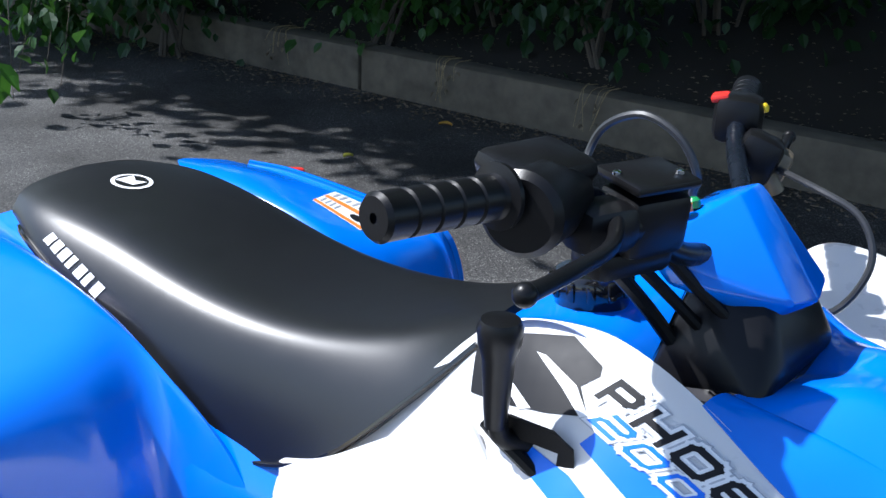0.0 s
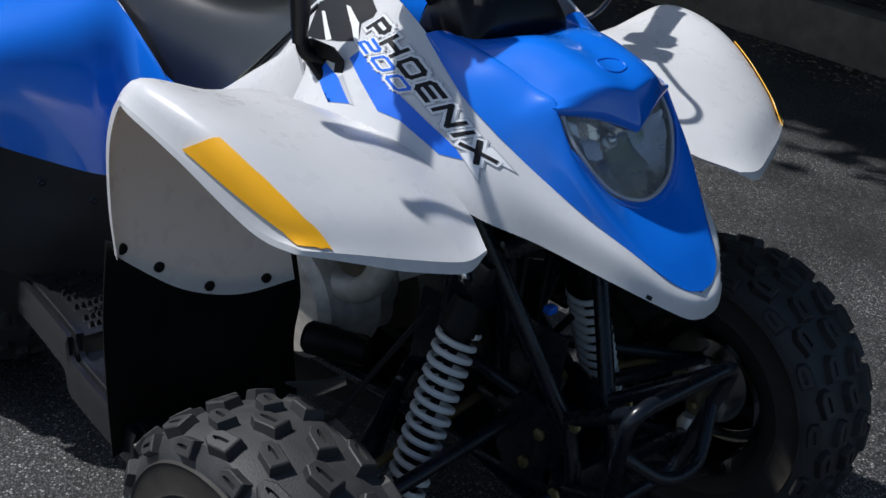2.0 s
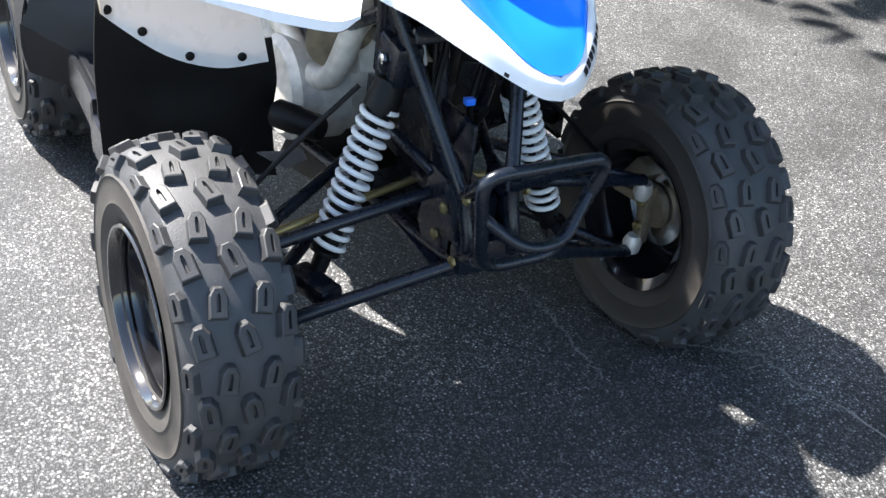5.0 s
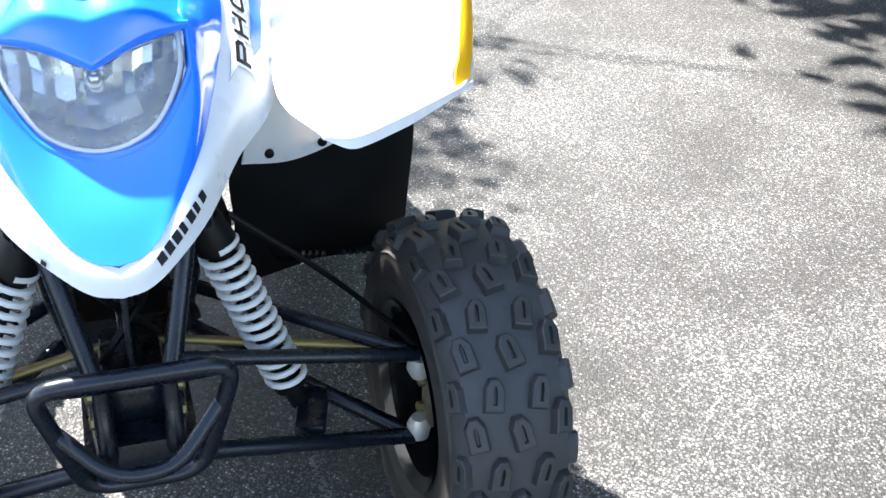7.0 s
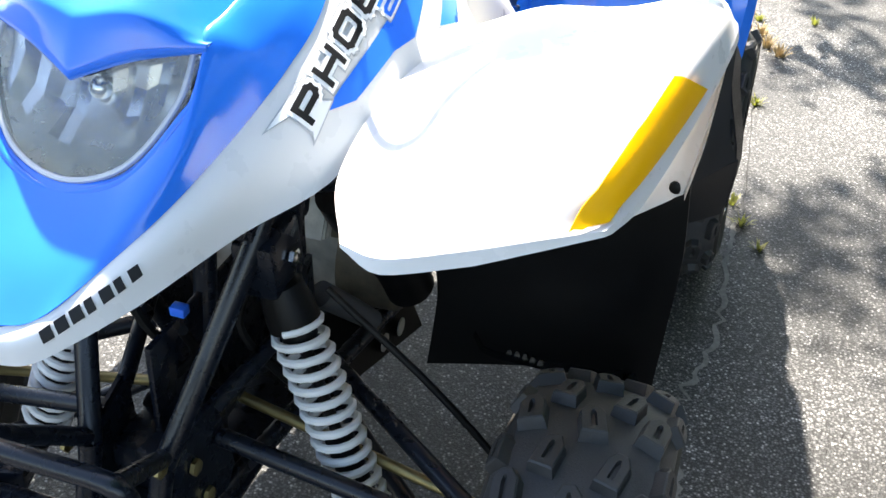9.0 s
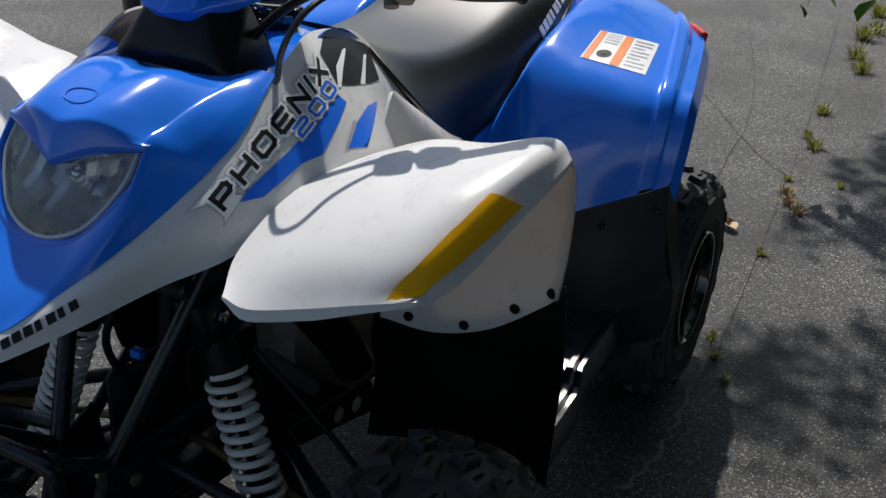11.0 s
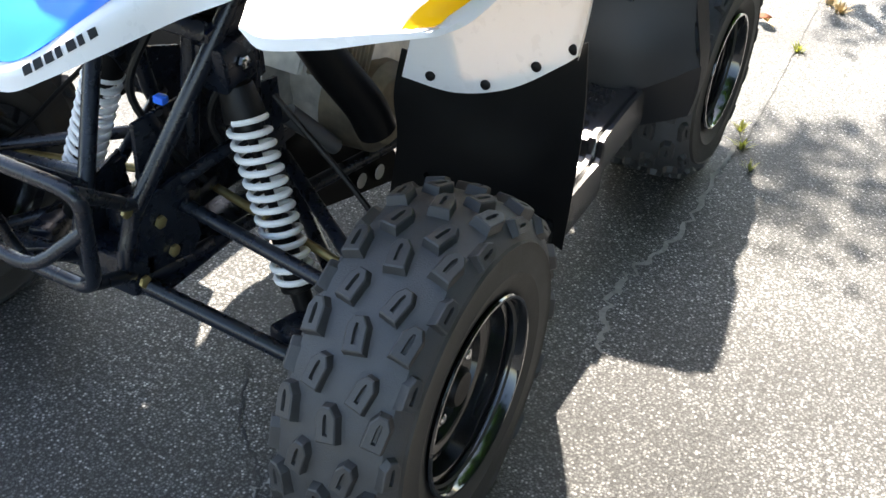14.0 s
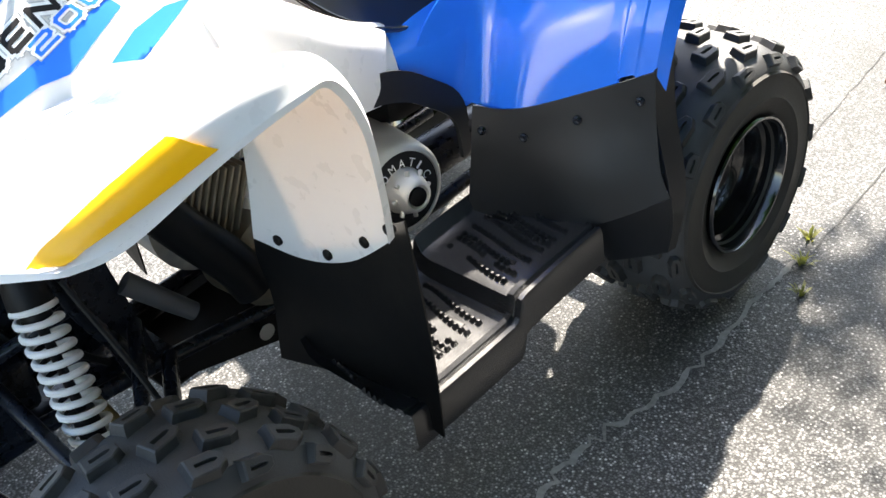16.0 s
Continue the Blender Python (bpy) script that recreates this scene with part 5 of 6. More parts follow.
for k in range(10):
    bm = bmesh.new()
    spin_into(bm, [(0, 0.0), (0, 0.052 - 0.0012 * k), (0.0035, 0.052 - 0.0012 * k), (0.0035, 0)], axes((0.44 + 0.006 * k, -0.075 - 0.004 * k, 0.50), (0, 0, 1), (0.8, -0.6, 0)), 28)
    part("cooling_fin", bm, CAST, engine)
bm = bmesh.new()
sm = axes((0.535, -0.182, 0.383), (0, 0, 1), (-0.043, -0.026, -0.041))
spin_into(bm, [(-0.05, 0.0), (-0.05, 0.020), (-0.045, 0.024), (0.0, 0.024), (0.004, 0.026), (0.045, 0.026), (0.052, 0.020), (0.052, 0.0)], sm, 28)
part("starter_motor", bm, FLAP, engine, "black cylindrical starter motor")
bm = bmesh.new()
prism_into(bm, [(0.475, -0.235, 0.300), (0.540, -0.205, 0.330), (0.560, -0.185, 0.345), (0.545, -0.17, 0.315), (0.500, -0.19, 0.275)], (0, 0.004, -0.006))
part("starter_bracket", bm, CHROME, engine, "bright folded metal bracket")
case = bmesh.new()
spin_into(case, [(-0.16, 0.0), (-0.16, 0.085), (-0.145, 0.10), (-0.05, 0.105), (-0.05, 0)], pose(0.37, 0, 0.37), 40)
part("side_case", case, ENGINE, engine, "cast aluminium crankcase cover")
# left cover: darker colour than the right one, shade put into it
case = bmesh.new()
spin_into(case, [(0.05, 0.0), (0.05, 0.085), (0.125, 0.080), (0.145, 0.06), (0.148, 0)], pose(0.372, 0, 0.350), 40)
part("side_case", case, CAST, engine, "crankcase cover, coloured darker for its shaded side")
# left fins darkened likewise, as they lie in shade
for k in range(9):
    bm = bmesh.new()
    box_into(bm, pose(0.40 + k * 0.012, 0.098, 0.47 + k * 0.004, 0, -25, 0), (0.004, 0.05, 0.10), 0.0012)
    part("cooling_fin", bm, CAST, engine)

# recoil starter with lettering round the dial
RC = Vector((0.146, 0.232, 0.372))
rm = pose(RC.x, 0, RC.z, 6, 0, -8)
bm = bmesh.new()
spin_into(bm, [(0.08, 0.0), (0.08, 0.085), (0.10, 0.088), (0.185, 0.080), (0.212, 0.076), (0.220, 0.070), (0.222, 0.064), (0.216, 0.062)], rm, 48)
rec = part("recoil_starter", bm, ALLOY, quad, "aluminium recoil starter cover with a black dial")
bm = bmesh.new()
spin_into(bm, [(0.212, 0.0), (0.217, 0.034), (0.221, 0.062), (0.216, 0.064)], rm, 48)
part("dial", bm, INK, rec, "black dial with white lettering")
word = "AUTOMATIC"
for k, ch in enumerate(word):
    a = math.radians(205 - k * 24)
    c = rm @ Vector((0.046 * math.cos(math.pi - a), 0.2215, 0.046 * math.sin(a)))
    if True:
        radial = (rm.to_3x3() @ Vector((math.cos(math.pi - a), 0, math.sin(a)))).normalized()
        out = (rm.to_3x3() @ Vector((0, 1, 0))).normalized()
        xdir = radial.cross(out)
        m = axes(c - xdir * 0.006 - radial * 0.007, xdir, radial)
        part("dial_letter", letters(ch, m, 0.014, 0.011 if ch != "I" else 0.004), WHITEINK, rec)
bm = bmesh.new()
spin_into(bm, [(0.215, 0.038), (0.225, 0.036), (0.252, 0.026), (0.256, 0.020), (0.250, 0.014), (0.250, 0)], rm, 16)
knob = part("pull_knob", bm, ALLOY, rec, "fluted silver centre knob")
for k in range(8):
    a = 2 * math.pi * k / 8
    bm = bmesh.new()
    box_into(bm, rm @ pose(0.029 * math.cos(a), 0.237, 0.029 * math.sin(a), 0, -math.degrees(a), 28), (0.022, 0.007, 0.006), 0.0018)
    part("knob_rib", bm, ALLOY, rec)
bm = bmesh.new()
spin_into(bm, [(0.248, 0.015), (0.256, 0.015), (0.258, 0.010), (0.258, 0)], rm, 24)
part("knob_centre", bm, FLAP, rec)


# black inner cover arching over the starter
def inner_cover(s):
    bm = bmesh.new()
    arch = bent([(0.34, 0.205 * s, 0.615), (0.16, 0.215 * s, 0.600), (0.035, 0.222 * s, 0.505), (0.035, 0.222 * s, 0.40)], 0.05)
    low = bent([(0.34, 0.21 * s, 0.570), (0.17, 0.222 * s, 0.555), (0.065, 0.228 * s, 0.475), (0.060, 0.228 * s, 0.40)], 0.05)
    a = [bm.verts.new(p) for p in arch]
    b = [bm.verts.new(p) for p in low]
    for i in range(len(a) - 1):
        bm.faces.new((a[i], a[i + 1], b[i + 1], b[i]))
    shell(bm, 0.006)
    return part("inner_cover", bm, BLACK, quad, "black plastic inner cover above the starter")


both(inner_cover)
bm = bmesh.new()
box_into(bm, pose(-0.12, 0, 0.55), (0.50, 0.30, 0.20), 0.03)
part("air_box", bm, FLAP, quad, "black plastic air box under the seat")
bm = bmesh.new()
box_into(bm, pose(-0.335, 0, 0.24), (0.05, 0.60, 0.05), 0.02)
box_into(bm, pose(-0.20, 0.02, 0.27), (0.34, 0.07, 0.07), 0.02)
part("rear_axle", bm, STEEL, quad, "black rear axle and swing arm")
part("intake_hose", tube([(0.545, 0.10, 0.545), (0.505, 0.115, 0.475), (0.455, 0.14, 0.395), (0.435, 0.152, 0.345)], 0.034, seg=18), FLAP, quad, "thick black rubber intake hose")
part("silver_tube", tube([(0.60, 0.095, 0.43), (0.56, 0.12, 0.385), (0.53, 0.135, 0.352)], 0.017, seg=16, taper=0.8), material("grey_tube", (0.06, 0.06, 0.062), 0.5), quad, "grey metal tube beside the frame")
bm = bmesh.new()
tray = [(0.56, 0.055, 0.255), (0.30, 0.105, 0.225), (0.30, 0.125, 0.175), (0.56, 0.075, 0.21)]
prism_into(bm, tray, (0, -0.004, 0))
prism_into(bm, [(x, -y, z) for x, y, z in tray], (0, 0.004, 0))
box_into(bm, pose(0.40, 0, 0.215, 0, 4, 0), (0.36, 0.16, 0.006), 0.002)
part("skid_plate", bm, FLAP, quad, "black steel skid plate")
# pale solid discs in place of open holes in the plate
for x, y, z in ((0.405, 0.105, 0.213), (0.358, 0.112, 0.210)):
    bm = bmesh.new()
    spin_into(bm, [(0, 0.0), (0, 0.014), (0.002, 0.014), (0.002, 0)], pose(x, y - 0.002, z), 20)
    part("hole_disc", bm, ALLOY, quad)

# clutter behind the front uprights
bm = bmesh.new()
tube_into(bm, [(0.66, 0, 0.80), (0.72, 0, 0.34)], 0.014)
box_into(bm, pose(0.725, 0, 0.345, 0, 8, 0), (0.06, 0.08, 0.02), 0.005)
part("steering_shaft", bm, STEEL, quad, "black steering shaft")
bm = bmesh.new()
box_into(bm, pose(0.66, 0, 0.66, 0, -25, 0), (0.16, 0.18, 0.12), 0.02)
part("battery_box", bm, FLAP, quad, "black plastic box behind the nose")
bm = bmesh.new()
box_into(bm, pose(0.775, 0.012, 0.505), (0.014, 0.018, 0.012), 0.002)
part("wire_connector", bm, BLUEINK, quad, "blue plastic wire connector")
for i, pts in enumerate((((0.80, 0.03, 0.50), (0.77, 0.02, 0.44), (0.79, -0.03, 0.38), (0.76, -0.05, 0.33)), ((0.74, -0.02, 0.60), (0.77, -0.05, 0.50), (0.76, 0.0, 0.42), (0.73, 0.04, 0.36)), ((0.70, 0.08, 0.55), (0.72, 0.05, 0.46), (0.70, 0.09, 0.38), (0.66, 0.10, 0.33)))):
    part("wire_loom", tube(pts, 0.006, seg=8), FLAP, quad, "black taped wire loom")
for s in (1, -1):
    for x, y, z in ((0.905, 0.052, 0.405), (0.85, 0.057, 0.36), (0.83, 0.057, 0.30), (0.735, 0.128, 0.578), (0.895, 0.058, 0.285)):
        bm = bmesh.new()
        spin_into(bm, [(0, 0.010), (0.005 * s, 0.010), (0.007 * s, 0.007), (0.007 * s, 0)], pose(x, y * s, z), 6)
        part("bolt_head", bm, ZINC if z < 0.45 else CHROME, quad)

# controls on the handlebar
bm = bmesh.new()
spin_into(bm, [(-0.040, 0.0), (-0.040, 0.030), (-0.034, 0.036), (0.030, 0.036), (0.038, 0.030), (0.038, 0)], axes((0.515, -0.258, 1.072), (0, 0, 1), (-0.18, 1, -0.1)), 28)
box_into(bm, pose(0.502, -0.245, 1.097, 0, 8, -12), (0.066, 0.090, 0.026), 0.012)
box_into(bm, pose(0.548, -0.215, 1.050, 0, 0, -20), (0.05, 0.06, 0.045), 0.016)
thr = part("throttle_housing", bm, GRIP, bar, "black plastic throttle and brake reservoir housing")
bm = bmesh.new()
box_into(bm, pose(0.558, -0.160, 1.046, 0, 6, -20), (0.054, 0.066, 0.056), 0.010)
box_into(bm, pose(0.545, -0.165, 1.010, 0, 6, -20), (0.046, 0.085, 0.028), 0.010)
tube_into(bm, [(0.558, -0.215, 1.048), (0.566, -0.125, 1.040)], 0.016, seg=16)
mc = part("master_cylinder", bm, GRIP, bar, "black brake fluid reservoir")
bm = bmesh.new()
box_into(bm, pose(0.560, -0.160, 1.083, 0, 6, -20), (0.058, 0.072, 0.009), 0.004)
part("reservoir_lid", bm, GRIP, mc)
for dx, dy in ((-0.018, -0.022), (0.018, 0.022)):
    bm = bmesh.new()
    spin_into(bm, [(0, 0.004), (0.003, 0.004), (0.004, 0.002), (0.004, 0)], axes((0.562 + dx, -0.165 + dy, 1.0865), (1, 0, 0), (0.08, 0, 1)), 12)
    part("lid_screw", bm, CHROME, mc)
part("clamp", tube([(0.548, -0.185, 1.050), (0.556, -0.165, 1.030), (0.575, -0.145, 1.034)], 0.009, seg=10), STEEL, bar)
bm = bmesh.new()
tube_into(bm, [(0.555, -0.20, 1.060), (0.590, -0.27, 1.058), (0.606, -0.35, 1.066), (0.614, -0.420, 1.072)], 0.0065, seg=10)
bmesh.ops.create_uvsphere(bm, u_segments=16, v_segments=10, radius=0.0088, matrix=Matrix.Translation((0.614, -0.425, 1.073)))
part("brake_lever", bm, GRIP, bar, "black brake lever with a ball end")
bm = bmesh.new()
tube_into(bm, [(0.488, 0.22, 1.010), (0.498, 0.28, 0.992), (0.488, 0.34, 0.988), (0.472, 0.405, 0.994)], 0.0065, seg=10)
bmesh.ops.create_uvsphere(bm, u_segments=16, v_segments=10, radius=0.0088, matrix=Matrix.Translation((0.471, 0.410, 0.994)))
part("brake_lever", bm, GRIP, bar, "black brake lever with a ball end")
bm = bmesh.new()
box_into(bm, pose(0.450, 0.285, 1.036, 0, 0, 18), (0.058, 0.055, 0.060), 0.015)
box_into(bm, pose(0.495, 0.245, 1.004, 0, 20, 20), (0.05, 0.045, 0.06), 0.012)
part("switch_block", bm, GRIP, bar, "black plastic switch cluster")
bm = bmesh.new()
box_into(bm, pose(0.430, 0.272, 1.061, 0, -12, 18), (0.022, 0.026, 0.010), 0.004)
part("stop_switch", bm, RED, bar, "red engine stop switch")
bm = bmesh.new()
spin_into(bm, [(0, 0.006), (0.010, 0.006), (0.012, 0.003), (0.012, 0)], axes((0.472, 0.290, 1.050), (0, 1, 0), (1, 0, 0.5)), 14)
part("push_button", bm, YELLOW, bar, "yellow push button")

bm = bmesh.new()
box_into(bm, pose(0.512, 0.262, 0.994, 0, 20, 20), (0.030, 0.034, 0.046), 0.008)
tube_into(bm, [(0.498, 0.236, 1.012), (0.522, 0.252, 0.967)], 0.010, seg=12)
part("lever_perch", bm, CAST, bar, "dull cast metal lever perch")

# visor pod on the bar
bm = bmesh.new()
for s in (1, -1):
    for p in ((0.588, 0.026, 1.044), (0.534, 0.108, 0.998), (0.560, 0.098, 0.966), (0.660, 0.044, 0.958), (0.637, 0.036, 0.932), (0.560, 0.048, 0.945), (0.532, 0.048, 1.016), (0.670, 0.0, 0.950)):
        bm.verts.new(flip(p, s))
bmesh.ops.remove_doubles(bm, verts=bm.verts, dist=1e-4)
bmesh.ops.convex_hull(bm, input=bm.verts)
bmesh.ops.dissolve_limit(bm, angle_limit=radians(4), verts=bm.verts, edges=bm.edges)
bmesh.ops.bevel(bm, geom=list(bm.edges), offset=0.004, segments=2, affect="EDGES", profile=0.5)
pod = part("visor_pod", bm, BLUE, bar, "faceted blue plastic visor pod on the handlebar", angle=25)
for y, mat in ((-0.045, material("green_lamp", (0.02, 0.25, 0.08), 0.2)), (-0.062, ORANGE)):
    bm = bmesh.new()
    spin_into(bm, [(-0.004, 0.007), (0.003, 0.007), (0.006, 0.004), (0.006, 0)], axes((0.552, y, 1.030), (0, 1, 0), (-0.3, -0.2, 1)), 14)
    part("indicator_lamp", bm, mat, pod)

# gear lever
bm = bmesh.new()
lm = axes((0.468, -0.228, 0.838), (1, 0, 0), (0.02, -0.02, 1))
spin_into(bm, [(0.0, 0.010), (0.02, 0.012), (0.07, 0.0155), (0.085, 0.020), (0.100, 0.0215), (0.108, 0.018), (0.110, 0)], lm, 24)
part("lever_knob", bm, GRIP, quad, "black rubber gear lever knob")
bm = bmesh.new()
tube_into(bm, bent([(0.468, -0.226, 0.850), (0.468, -0.220, 0.822), (0.505, -0.172, 0.800), (0.510, -0.150, 0.79)], 0.015), 0.010, steps=1)
prism_into(bm, [(0.440, -0.206, 0.832), (0.466, -0.206, 0.842), (0.518, -0.206, 0.843), (0.540, -0.206, 0.832), (0.526, -0.206, 0.824), (0.462, -0.206, 0.822)], (0.002, -0.004, 0))
prism_into(bm, [(0.540, -0.206, 0.832), (0.545, -0.208, 0.800), (0.541, -0.210, 0.784), (0.524, -0.210, 0.784), (0.524, -0.206, 0.826)], (0.002, -0.004, 0))
tube_into(bm, bent([(0.444, -0.208, 0.826), (0.460, -0.210, 0.817), (0.525, -0.213, 0.787), (0.542, -0.211, 0.790)], 0.01), 0.0075, seg=8, steps=1)
part("gear_lever", bm, FLAP, quad, "black bent metal gear lever bracket")

# cables
for pts, r in (
    (((0.520, -0.150, 1.035), (0.440, -0.060, 1.010), (0.412, -0.005, 1.038), (0.427, 0.0, 1.073), (0.468, 0.0, 1.092), (0.510, 0.0, 1.076), (0.531, 0.004, 1.041), (0.530, 0.012, 1.005), (0.60, 0.020, 0.90)), 0.0044),
    (((0.512, 0.255, 0.995), (0.583, 0.212, 0.993), (0.632, 0.200, 0.980), (0.657, 0.188, 0.952), (0.660, 0.175, 0.920), (0.640, 0.155, 0.882), (0.600, 0.110, 0.868)), 0.0042),
    (((0.530, -0.19, 1.04), (0.555, -0.11, 0.97), (0.60, -0.06, 0.90), (0.63, -0.05, 0.84)), 0.006),
    (((0.545, -0.15, 1.04), (0.575, -0.09, 0.975), (0.625, -0.05, 0.91), (0.64, -0.04, 0.84)), 0.006),
    (((0.52, -0.21, 1.04), (0.540, -0.11, 0.95), (0.575, -0.07, 0.88), (0.60, -0.07, 0.83)), 0.0075),
    (((0.49, 0.21, 1.005), (0.550, 0.11, 0.95), (0.60, 0.06, 0.88), (0.62, 0.05, 0.83)), 0.0065),
):
    part("cable", tube(pts, r, seg=8), SHEATH if r < 0.006 else FLAP, quad, "black sheathed control cable")


# ---- plants ----
def leaves_mesh(spots, size, rnd, droop=0.5, fold=0.25):
    """Many pointed leaves, each folded along its rib: spots are places and ways for the stalk ends."""
    vs, fs = [], []
    for p, way in spots:
        q = size * rnd.uniform(0.6, 1.25)
        d = Vector(way) + Vector((rnd.uniform(-0.6, 0.6), rnd.uniform(-0.6, 0.6), -droop * rnd.uniform(0.4, 1.4)))
        d.normalize()
        w = d.cross(Vector((rnd.uniform(-0.4, 0.4), rnd.uniform(-0.4, 0.4), 1))).normalized()
        n = w.cross(d)
        k = len(vs)
        w1 = q * rnd.uniform(0.30, 0.42)
        for a, b, c in ((0, 0, 0), (0.28, 0.85, fold), (0.62, 0.80, fold * 1.1), (1.0, 0, -0.15), (0.62, -0.80, fold * 1.1), (0.28, -0.85, fold), (0.45, 0, 0)):
            vs.append(tuple(Vector(p) + d * (a * q) + w * (b * w1) + n * (c * w1)))
        fs += [(k, k + 1, k + 6), (k + 1, k + 2, k + 6), (k + 2, k + 3, k + 6), (k + 3, k + 4, k + 6), (k + 4, k + 5, k + 6), (k + 5, k, k + 6)]
    me = bpy.data.meshes.new("leaves")
    me.from_pydata(vs, [], fs)
    return me


def leafy(name, spots, size, mat, parent, rnd, droop=0.5):
    me = leaves_mesh(spots, size, rnd, droop)
    me.materials.append(mat)
    ob = new(name, me)
    ob.parent = parent
    return tagged(ob, kind="stuff")


def shrub(x, y, z, rx, ry, rz, count, size, mat, seed, label):
    """A shrub: bent stems and a crown of leaves in uneven clumps."""
    rnd = random.Random(seed)
    base = tagged(new("bush"), label, "bush")
    spots = []
    for k in range(9):
        a = rnd.uniform(0, 6.28)
        r = math.sqrt(rnd.random())
        tip = Vector((x + rx * r * math.cos(a), y + ry * r * math.sin(a), z + rz * rnd.uniform(0.55, 1.0)))
        mid = Vector((x + rx * 0.3 * math.cos(a), y + ry * 0.3 * math.sin(a), z + rz * 0.4))
        if k < 5:
            part("stem", tube([(x + rnd.uniform(-0.1, 0.1), y + rnd.uniform(-0.1, 0.1), z - 0.1), mid, tip], 0.014, seg=6, steps=4, taper=0.3), BARK, base)
    clumps = []
    for k in range(26):
        a, b = rnd.uniform(0, 6.28), rnd.uniform(-0.9, 1)
        r = rnd.uniform(0.45, 1.0)
        h = math.sqrt(max(0, 1 - b * b))
        clumps.append((Vector((x + rx * r * h * math.cos(a), y + ry * r * h * math.sin(a), z + rz * (0.5 + 0.5 * r * b))), rnd.uniform(0.16, 0.38)))
    for k in range(count):
        c, q = clumps[k % len(clumps)]
        d = Vector((rnd.gauss(0, 1), rnd.gauss(0, 1), rnd.gauss(0, 0.8)))
        p = c + d * q * 0.6
        spots.append((p, d.normalized() if d.length > 0.01 else Vector((0, 0, 1))))
    leafy("leaves", spots, size, mat, base, rnd, 0.7)
    return base


DENSE = "dense dark green bush over the soil bank"
for i in range(11):
    shrub(-8.4 + i * 1.15, 4.55 + 0.35 * math.sin(i * 2.1), 0.30, 0.95, 0.75, 1.7, 1500, 0.10, LEAFDARK, 20 + i, DENSE)
for i in range(8):
    shrub(-9.0 + i * 1.75, 6.0 + 0.3 * math.sin(i), 0.7, 1.3, 0.9, 2.6, 1200, 0.14, LEAFDARK, 60 + i, "tall dark green bush behind the bank")
shrub(-5.35, 3.25, 0.05, 0.85, 0.6, 1.15, 1500, 0.095, LEAF, 5, "leafy green bush hanging over the kerb onto the asphalt")
shrub(-4.35, 3.35, 0.10, 0.45, 0.40, 0.95, 700, 0.085, LEAFDARK, 6, "leafy green bush hanging over the kerb onto the asphalt")
shrub(-3.05, 3.75, 0.30, 0.55, 0.34, 0.85, 600, 0.085, LEAF, 7, "leafy green bush on the kerb edge")
shrub(-1.85, 3.95, 0.32, 0.65, 0.34, 0.80, 600, 0.085, LEAFDARK, 8, "leafy green bush on the kerb edge")


def tree(x, y, crown, count, seed, limbs, size=0.11, label="broad-leaved tree, its unseen crown shading the kerb"):
    """A tree: tapered trunk, limbs to the given tips, twigs and leaves in clumps round them."""
    rnd = random.Random(seed)
    base = tagged(new("tree"), label, "tree")
    top = Vector((x, y, 2.6))
    part("trunk", tube([(x, y, 0.2), (x + 0.05, y - 0.03, 1.3), top, (x + 0.1, y - 0.2, 4.6)], 0.14, seg=14, taper=0.4), BARK, base)
    spots = []
    for tip in limbs:
        tip = Vector(tip)
        mid = top.lerp(tip, 0.5) + Vector((0, 0, 0.35))
        part("limb", tube([top, mid, tip], 0.05, seg=8, taper=0.15), BARK, base)
        for k in range(count // len(limbs)):
            f = 0.45 + 0.6 * math.sqrt(rnd.random())
            c = curve_at([top, mid, tip], min(f, 1.0))
            cl = (int(f * 14) * 2.39 + len(spots) // 60) % 6.28
            r = crown * (0.25 + 0.5 * rnd.random())
            p = c + Vector((r * math.cos(cl) * rnd.random(), r * math.sin(cl) * rnd.random(), rnd.gauss(0, 0.3) * crown))
            spots.append((p, (rnd.uniform(-1, 1), rnd.uniform(-1, 1), 0.2)))
    leafy("leaves", spots, size, LEAF, base, rnd, 0.9)
    return base


# crowns stay above the view; limbs are spread to shade asphalt and kerb
for i, x in enumerate((-9.2, -7.0, -4.8, -2.6, -0.4, 1.8)):
    tree(x, 5.1 + 0.3 * math.sin(i * 1.9), 1.5, 13000, 100 + i, [(x - 1.0, 1.85, 3.3), (x + 0.4, 1.95, 3.0), (x + 1.3, 1.9, 3.5), (x - 0.4, 2.6, 4.2), (x + 0.9, 2.9, 4.0), (x, 3.8, 4.6), (x - 0.7, 4.5, 3.7), (x + 0.7, 4.7, 3.5)], 0.17)


